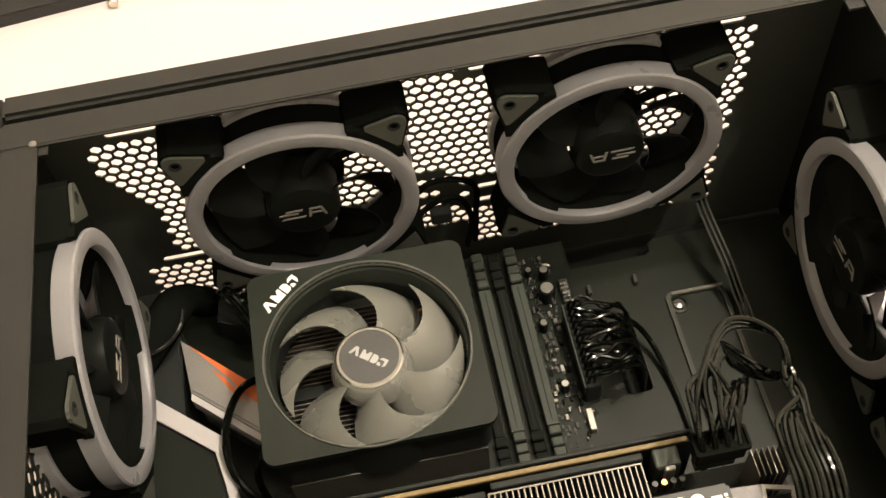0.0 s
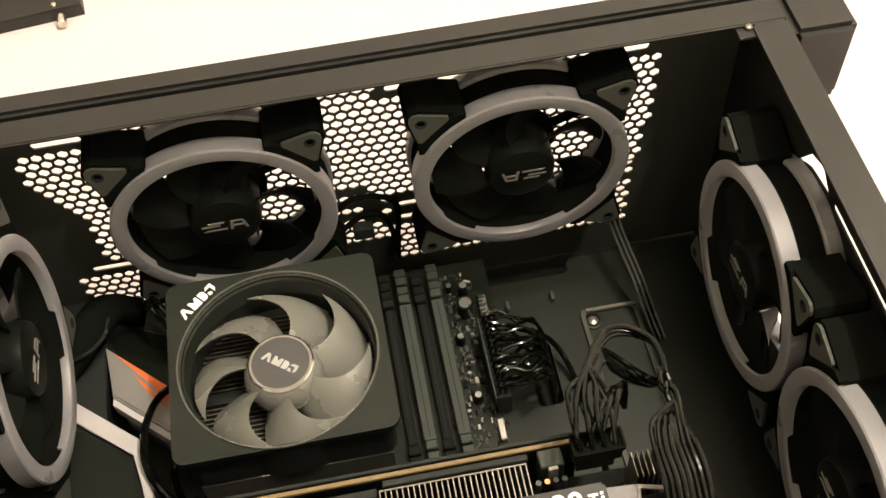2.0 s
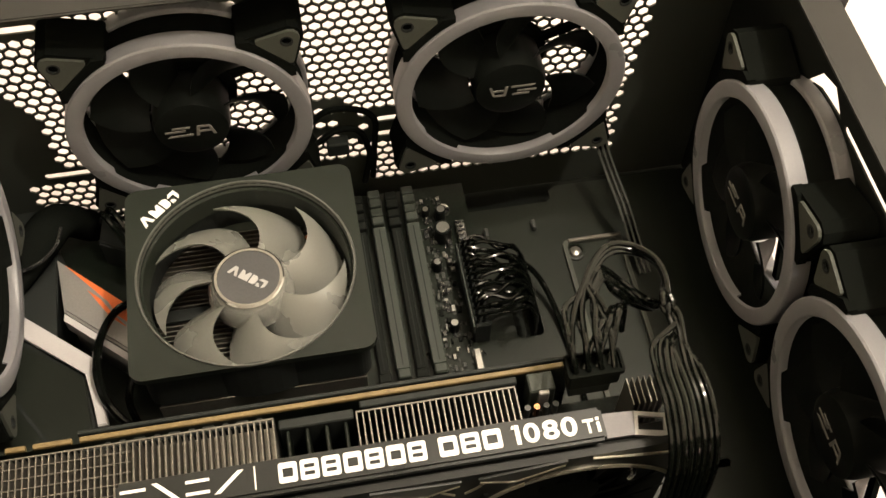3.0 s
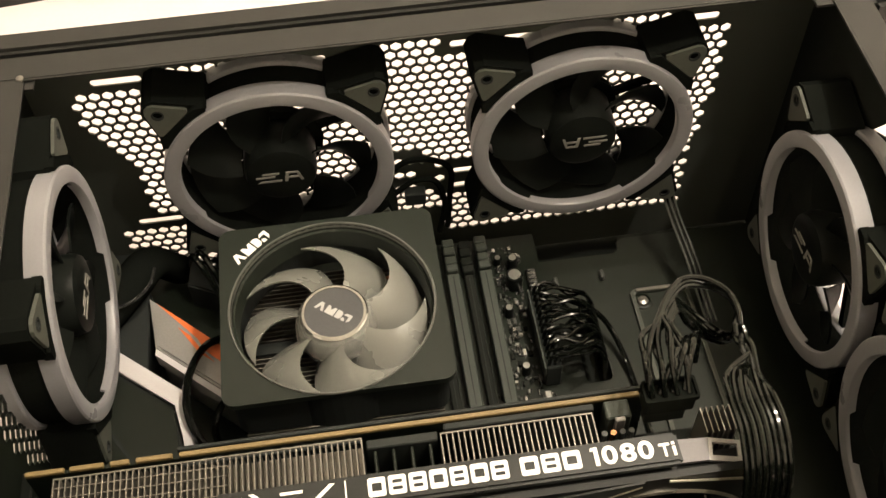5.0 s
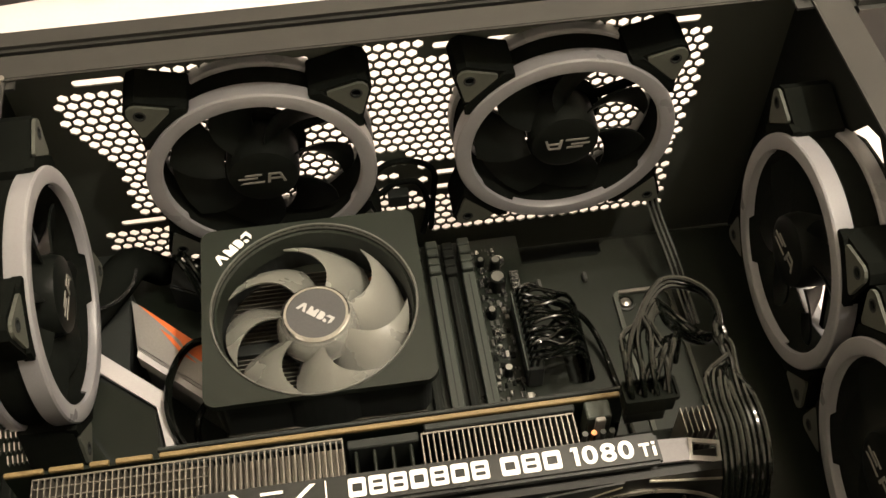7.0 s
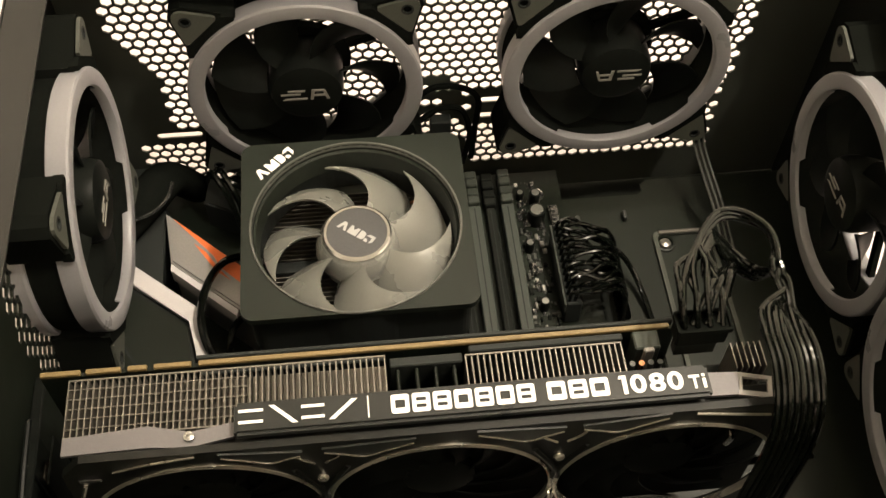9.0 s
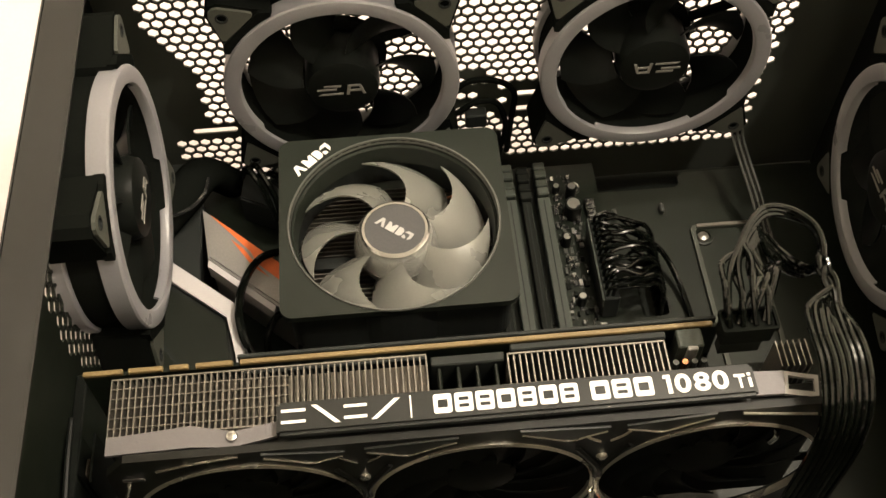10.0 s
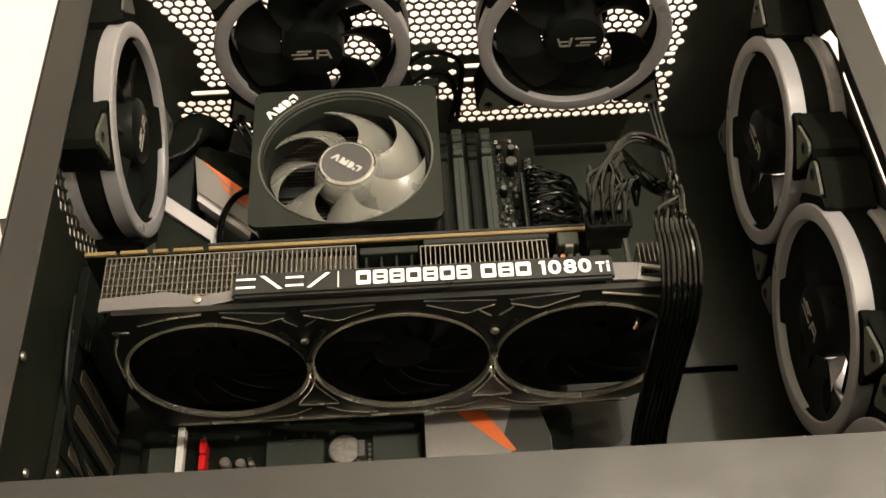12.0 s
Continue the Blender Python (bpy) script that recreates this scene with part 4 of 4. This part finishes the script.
for i in range(24):
    x, y = 0.046 + i * 0.0064 + rnd.uniform(-0.002, 0.002), rnd.uniform(0.2030, 0.2055)
    w = rnd.uniform(0.0008, 0.0018)
    part("solder_chip", box((x - w, y - w, BZ), (x + w, y + w, BZ + rnd.uniform(0.0012, 0.0040)), 0.0003), (CERAMIC, CAPM, PLASTIC, GREYMETAL)[i % 4], board)
part("battery", disc(0.0090, BZ, BZ + 0.0040, 32, m=pose(0.1525, 0.2185, 0), bevel=0.0008), CELL, board, "shiny coin battery", True)
part("battery_clip", box((0.1600, 0.2130, BZ), (0.1640, 0.2230, BZ + 0.0055), 0.0005), CAPM, board)
for k in range(2):
    part("expansion_slot", box((0.0600, 0.1720 + 0.0, BZ) if k else (0.0700, 0.2560, BZ), (0.1500, 0.1790, BZ + 0.009) if k else (0.1600, 0.2640, BZ + 0.009), 0.0006), SLOTGREY, board)

# ---- main power plug and its leads ----
plug = thing("power_plug", "black main power plug with bundled leads on the board", "power cable")
part("shell", box((0.2678, 0.3470, BZ + 0.0001), (0.2765, 0.3990, 0.0400), 0.0007), PLASTIC, plug, "black plug shell")
part("shell_edge", box((0.2668, 0.3468, 0.0330), (0.2678, 0.3992, 0.0402), 0.0002), SLOTGREY, plug)
for i in range(24):
    y = 0.3495 + (i % 12) * 0.0042
    row = i // 12
    j = [rnd.uniform(-1, 1) for _ in range(6)]
    yb = 0.3570 + (i % 12) * 0.0030 + 0.002 * j[0]
    top = 0.0505 - 0.005 * row
    part("lead", tube([(0.2725 - 0.003 * row, y, 0.0390), (0.2738 - 0.003 * row, y, 0.0470), (0.2800 + 0.0015 * j[2], y * 0.85 + yb * 0.15 + 0.003 * j[3], top + 0.003 * j[1]), (0.2890 + 0.0015 * j[4], y * 0.5 + yb * 0.5 + 0.004 * j[5], top - 0.003 + 0.003 * j[4]),
                       (0.2980, yb + 0.003 * j[3], top - 0.008), (0.3035 - 0.001 * row, yb - 0.002, 0.0260), (0.3040 - 0.001 * row, yb - 0.003, 0.0040)], 0.00105, 7, n=6), CABLE, plug, "", True)
part("lead", tube([(0.2950, 0.3880, 0.034), (0.3060, 0.3860, 0.026), (0.3140, 0.3740, 0.018), (0.3190, 0.3450, 0.0125), (0.3200, 0.300, 0.0120)], 0.0016, 8), CABLE, plug, "thin black wire", True)

# ---- graphics card power leads: plug, loop and flat ribbon ----
gp = thing("card_power_cable", "black power cable plugged into the card, looped and hanging down", "power cable")
part("plug_neck", box((0.2795, 0.2480, 0.1592), (0.2950, 0.2525, 0.1698)), VOID, gp)
part("plug", box((0.2775, 0.2455, 0.1698), (0.2970, 0.2535, 0.1800), 0.0008), FANBLACK, gp, "black eight-way plug")
part("plug_lip", plate(rrect(0.2768, 0.2447, 0.2977, 0.2543, 0.001, 2), [rrect(0.2778, 0.2457, 0.2967, 0.2533, 0.0008, 2)], 0.1790, 0.1812), FANBLACK, gp)
for i in range(8):
    a, k, row = i / 7, i % 4, i // 4
    j = [rnd.uniform(-1, 1) for _ in range(8)]
    arch = [(x + dx * a, y + dy * a, 0.1875 + dz * a) for x, y, dx, dy, dz in
            ((0.2900, 0.2790, 0.0040, -0.0030, -0.0020), (0.2960, 0.2880, 0.0030, -0.0060, -0.0040), (0.3035, 0.2940, 0.0010, -0.0090, -0.0060),
             (0.3120, 0.2925, 0.0030, -0.0040, -0.0140), (0.3190, 0.2855, 0.0040, 0.0040, -0.0180), (0.3205, 0.2765, 0.0040, 0.0080, -0.0180))]
    if i > 2:                                       # most leads sag inside the loop
        arch = arch[:2] + [(x - 0.0020 * n, y - 0.0035 * n - 0.0015 * row, z - 0.0040 * n) for n, (x, y, z) in zip((1, 2, 2.4, 1.6), arch[2:])]
    pts = [(0.2800 + k * 0.0048, 0.2475 + row * 0.0042, 0.1800), (0.2790 + k * 0.0050 + 0.001 * j[0], 0.2560 + 0.002 * j[1], 0.1890 + 0.002 * j[2]), (0.2830 + k * 0.0036 + 0.002 * j[3], 0.2670 + row * 0.003 + 0.002 * j[4], 0.1870 + 0.003 * j[4]), *arch,
           (0.3195 + 0.0020 * j[5], 0.2690 + 0.0015 * j[1], 0.1800 + 0.004 * j[2]), (0.3215 + 0.0022 * j[6], 0.2615 + 0.0025 * j[3], 0.1790 + 0.004 * j[0]), (0.3120 + 0.0120 * a + 0.002 * j[7], 0.2530 + 0.002 * j[4], 0.1800),
           (0.3070 + 0.0158 * a, 0.2400, 0.1850), (0.3070 + 0.0165 * a, 0.2270, 0.1840), (0.3070 + 0.0168 * a, 0.2140, 0.1730), (0.3068 + 0.0168 * a, 0.2080, 0.1500), (0.3066 + 0.0170 * a, 0.2060, 0.1000), (0.3064 + 0.0172 * a, 0.2000, 0.0500), (0.3060 + 0.0172 * a, 0.1700, 0.0200), (0.3060 + 0.0172 * a, 0.1300, 0.0135)]
    part("lead", tube(pts, 0.00118, 8, n=6), CABLE, gp, "", True)
for i in range(7):
    a = (i + 0.5) / 7
    pts = [(0.3075 + 0.0150 * a, 0.2440, 0.1800), (0.3070 + 0.0160 * a, 0.2380, 0.1822), (0.3070 + 0.0165 * a, 0.2260, 0.1808), (0.3070 + 0.0168 * a, 0.2155, 0.1712), (0.3068 + 0.0168 * a, 0.2100, 0.1500), (0.3066 + 0.0170 * a, 0.2080, 0.1000), (0.3064 + 0.0172 * a, 0.2020, 0.0500), (0.3060 + 0.0172 * a, 0.1720, 0.0180), (0.3060 + 0.0172 * a, 0.1300, 0.0115)]
    part("lead", tube(pts, 0.0014, 8, n=6), CABLE, gp, "", True)
for k in range(3):
    j = rnd.uniform(-1, 1)
    part("stray_lead", tube([(0.2830 + k * 0.005, 0.2490, 0.1800), (0.2890 + k * 0.004, 0.2580 + 0.002 * j, 0.1900), (0.2960 + k * 0.003, 0.2670 + 0.002 * j, 0.1860), (0.3010 + k * 0.002, 0.2720, 0.1780), (0.3050, 0.2690, 0.1650)], 0.0012, 8, n=6), CABLE, gp, "", True)

# ---- fan leads ----
fl = thing("fan_lead", "flat black ribbon lead hanging from the corner of a fan", "fan cable")
# Every other strand is grey: the black ribbon's sheen lines put into colour.
for i in range(5):
    o = 0.0014 * i
    part("strand", tube([(0.3550 + o, 0.4440, 0.0560), (0.3560 + o, 0.4400, 0.0500), (0.3590 + o, 0.4280, 0.0420), (0.3630 + o, 0.4100, 0.0330), (0.3660 + o, 0.3950, 0.0230), (0.3700 + o, 0.3800, 0.0115)], 0.0008, 8, n=6), RIBBON_SHEEN if i % 2 == 0 else CABLE, fl, "", True)
fl2 = thing("fan_lead", "black fan lead curling beside the processor cooler", "fan cable")
part("strand", tube([(0.1060, 0.3800, 0.0600), (0.0930, 0.3720, 0.0660), (0.0850, 0.3560, 0.0680), (0.0830, 0.3380, 0.0660), (0.0880, 0.3220, 0.0600), (0.1000, 0.3120, 0.0480), (0.1120, 0.3060, 0.0300)], 0.0021, 8), CABLE, fl2, "", True)
part("strand", tube([(0.1080, 0.3500, 0.0500), (0.0990, 0.3420, 0.0560), (0.0950, 0.3280, 0.0540), (0.0990, 0.3160, 0.0420), (0.1060, 0.3080, 0.0260)], 0.0019, 8), CABLE, fl2, "", True)
fl3 = thing("processor_power_lead", "thick black sleeved lead behind the rear fan", "power cable")
part("sleeve", tube([(0.0700, 0.4530, 0.0280), (0.0610, 0.4380, 0.0560), (0.0520, 0.4180, 0.0640), (0.0380, 0.4020, 0.0610), (0.0300, 0.3990, 0.0580)], 0.0088, 14, flat=1.25), FANBLACK, fl3, "", True)
part("wire", tube([(0.0660, 0.4230, 0.0700), (0.0640, 0.4110, 0.0715), (0.0560, 0.4020, 0.0715), (0.0430, 0.3985, 0.0700), (0.0320, 0.3990, 0.0660)], 0.0010, 6), CHROME, fl3, "thin shiny wire", True)
fl4 = thing("fan_lead", "black fan leads and plug behind the top fans", "fan cable")
part("strand", tube([(0.1960, 0.4600, 0.0800), (0.2080, 0.4610, 0.0890), (0.2230, 0.4610, 0.0880), (0.2330, 0.4610, 0.0780), (0.2320, 0.4600, 0.0560), (0.2300, 0.4570, 0.0330)], 0.0017, 8), FANBLACK, fl4, "", True)
part("strand", tube([(0.2000, 0.4600, 0.0640), (0.2120, 0.4610, 0.0720), (0.2240, 0.4610, 0.0700), (0.2290, 0.4590, 0.0520), (0.2250, 0.4560, 0.0300)], 0.0017, 8), FANBLACK, fl4, "", True)
part("connector", box((0.2060, 0.4560, 0.0560), (0.2180, 0.4630, 0.0660), 0.0008), PLASTIC, fl4)
fl5 = thing("fan_lead", "black leads tangled above the processor cooler", "fan cable")
for k in range(7):
    j = [rnd.uniform(-1, 1) for _ in range(4)]
    part("strand", tube([(0.080 + 0.004 * k, 0.440, 0.050 + 0.003 * j[0]), (0.086 + 0.004 * k, 0.432 + 0.004 * j[1], 0.062 + 0.004 * j[2]), (0.094 + 0.004 * k, 0.424 + 0.004 * j[3], 0.054), (0.098 + 0.003 * k, 0.414, 0.040)], 0.0017, 8, n=6), CABLE, fl5, "", True)

# ---- expansion slot covers and fixings on the rear wall ----
for i in range(6):
    y = 0.2545 - i * 0.0203
    cov = part("slot_cover", box((X0 + 0.0002, y - 0.0085, 0.020), (X0 + 0.0014, y + 0.0085, 0.1130), 0.0003), ROTOR, case, "black slotted expansion cover")
    part("cover_strip", box((X0 + 0.0014, y - 0.0055, 0.026), (X0 + 0.0020, y + 0.0008, 0.0960), 0.0003), PERFORATED, cov, "brownish perforated metal strip")
    part("cover_rib", box((X0 + 0.0014, y + 0.0009, 0.026), (X0 + 0.0030, y + 0.0020, 0.0960), 0.0004), PERFORATED, cov)
part("slot_tab", plate([(X0 - 0.0013, 0.2955), (-0.0085, 0.2935), (X0 - 0.0013, 0.1900)], [], 0.1450, 0.1500), STEEL, case, "black steel tab beside the expansion slots")
part("slot_rail", box((X0 + 0.0002, 0.140, 0.1160), (X0 + 0.0050, 0.285, 0.1175), 0.0006), ROTOR, case)
part("slot_bar", tube([(0.0290, 0.258, 0.131), (0.0290, 0.234, 0.129), (0.0290, 0.213, 0.123), (0.0290, 0.197, 0.107), (0.0295, 0.190, 0.090), (0.0300, 0.180, 0.060)], 0.0013, 8), ROTOR, case, "", True)
for y, z in ((0.2550, 0.1140), (0.2440, 0.1200), (0.2340, 0.1150), (0.2010, 0.1680), (0.2030, 0.1830), (0.1580, 0.1420), (0.1730, 0.1150), (0.1750, 0.1050)):
    piece("screw", trayscrew, case, face(X0 + 0.0012, y, z, (1, 0, 0)) @ Matrix.Scale(0.62, 4))

# ---- things lying on the table ----
lid = thing("side_panel", "black steel side panel of the case lying on the table", "side panel", pose(0.0225, 0.7768, TABLE, 0, 0, 6.2))
part("sheet", box((-0.42, 0.0, 0.0105), (0.0, 0.44, 0.0120), 0.0004), STEEL, lid)
for lo, hi in (((-0.42, 0.0, 0.0), (0.0, 0.0014, 0.0103)), ((-0.42, 0.4386, 0.0), (0.0, 0.44, 0.0103)), ((-0.42, 0.0016, 0.0), (-0.4186, 0.4384, 0.0103)), ((-0.0014, 0.0016, 0.0), (0.0, 0.4384, 0.0103))):
    part("folded_edge", box(lo, hi), STEEL, lid)
part("thumbscrew", lathe([(0.0, 0.0125), (0.0030, 0.0125), (0.0038, 0.0115), (0.0038, 0.0030), (0.0030, 0.0022), (0.0018, 0.0020), (0.0018, 0.0), (0.0, 0.0)], 20), DARKCHROME, lid, "dark metal thumbscrew", True, pose(-0.0175, 0, 0.0055, 90, 0, 0))
part("thumbscrew", disc(0.0022, 0.0, 0.0022, 16, bevel=0.0006), DARKCHROME, lid, "small bright fastener", True, pose(-0.0205, 0.0040, 0.0121))
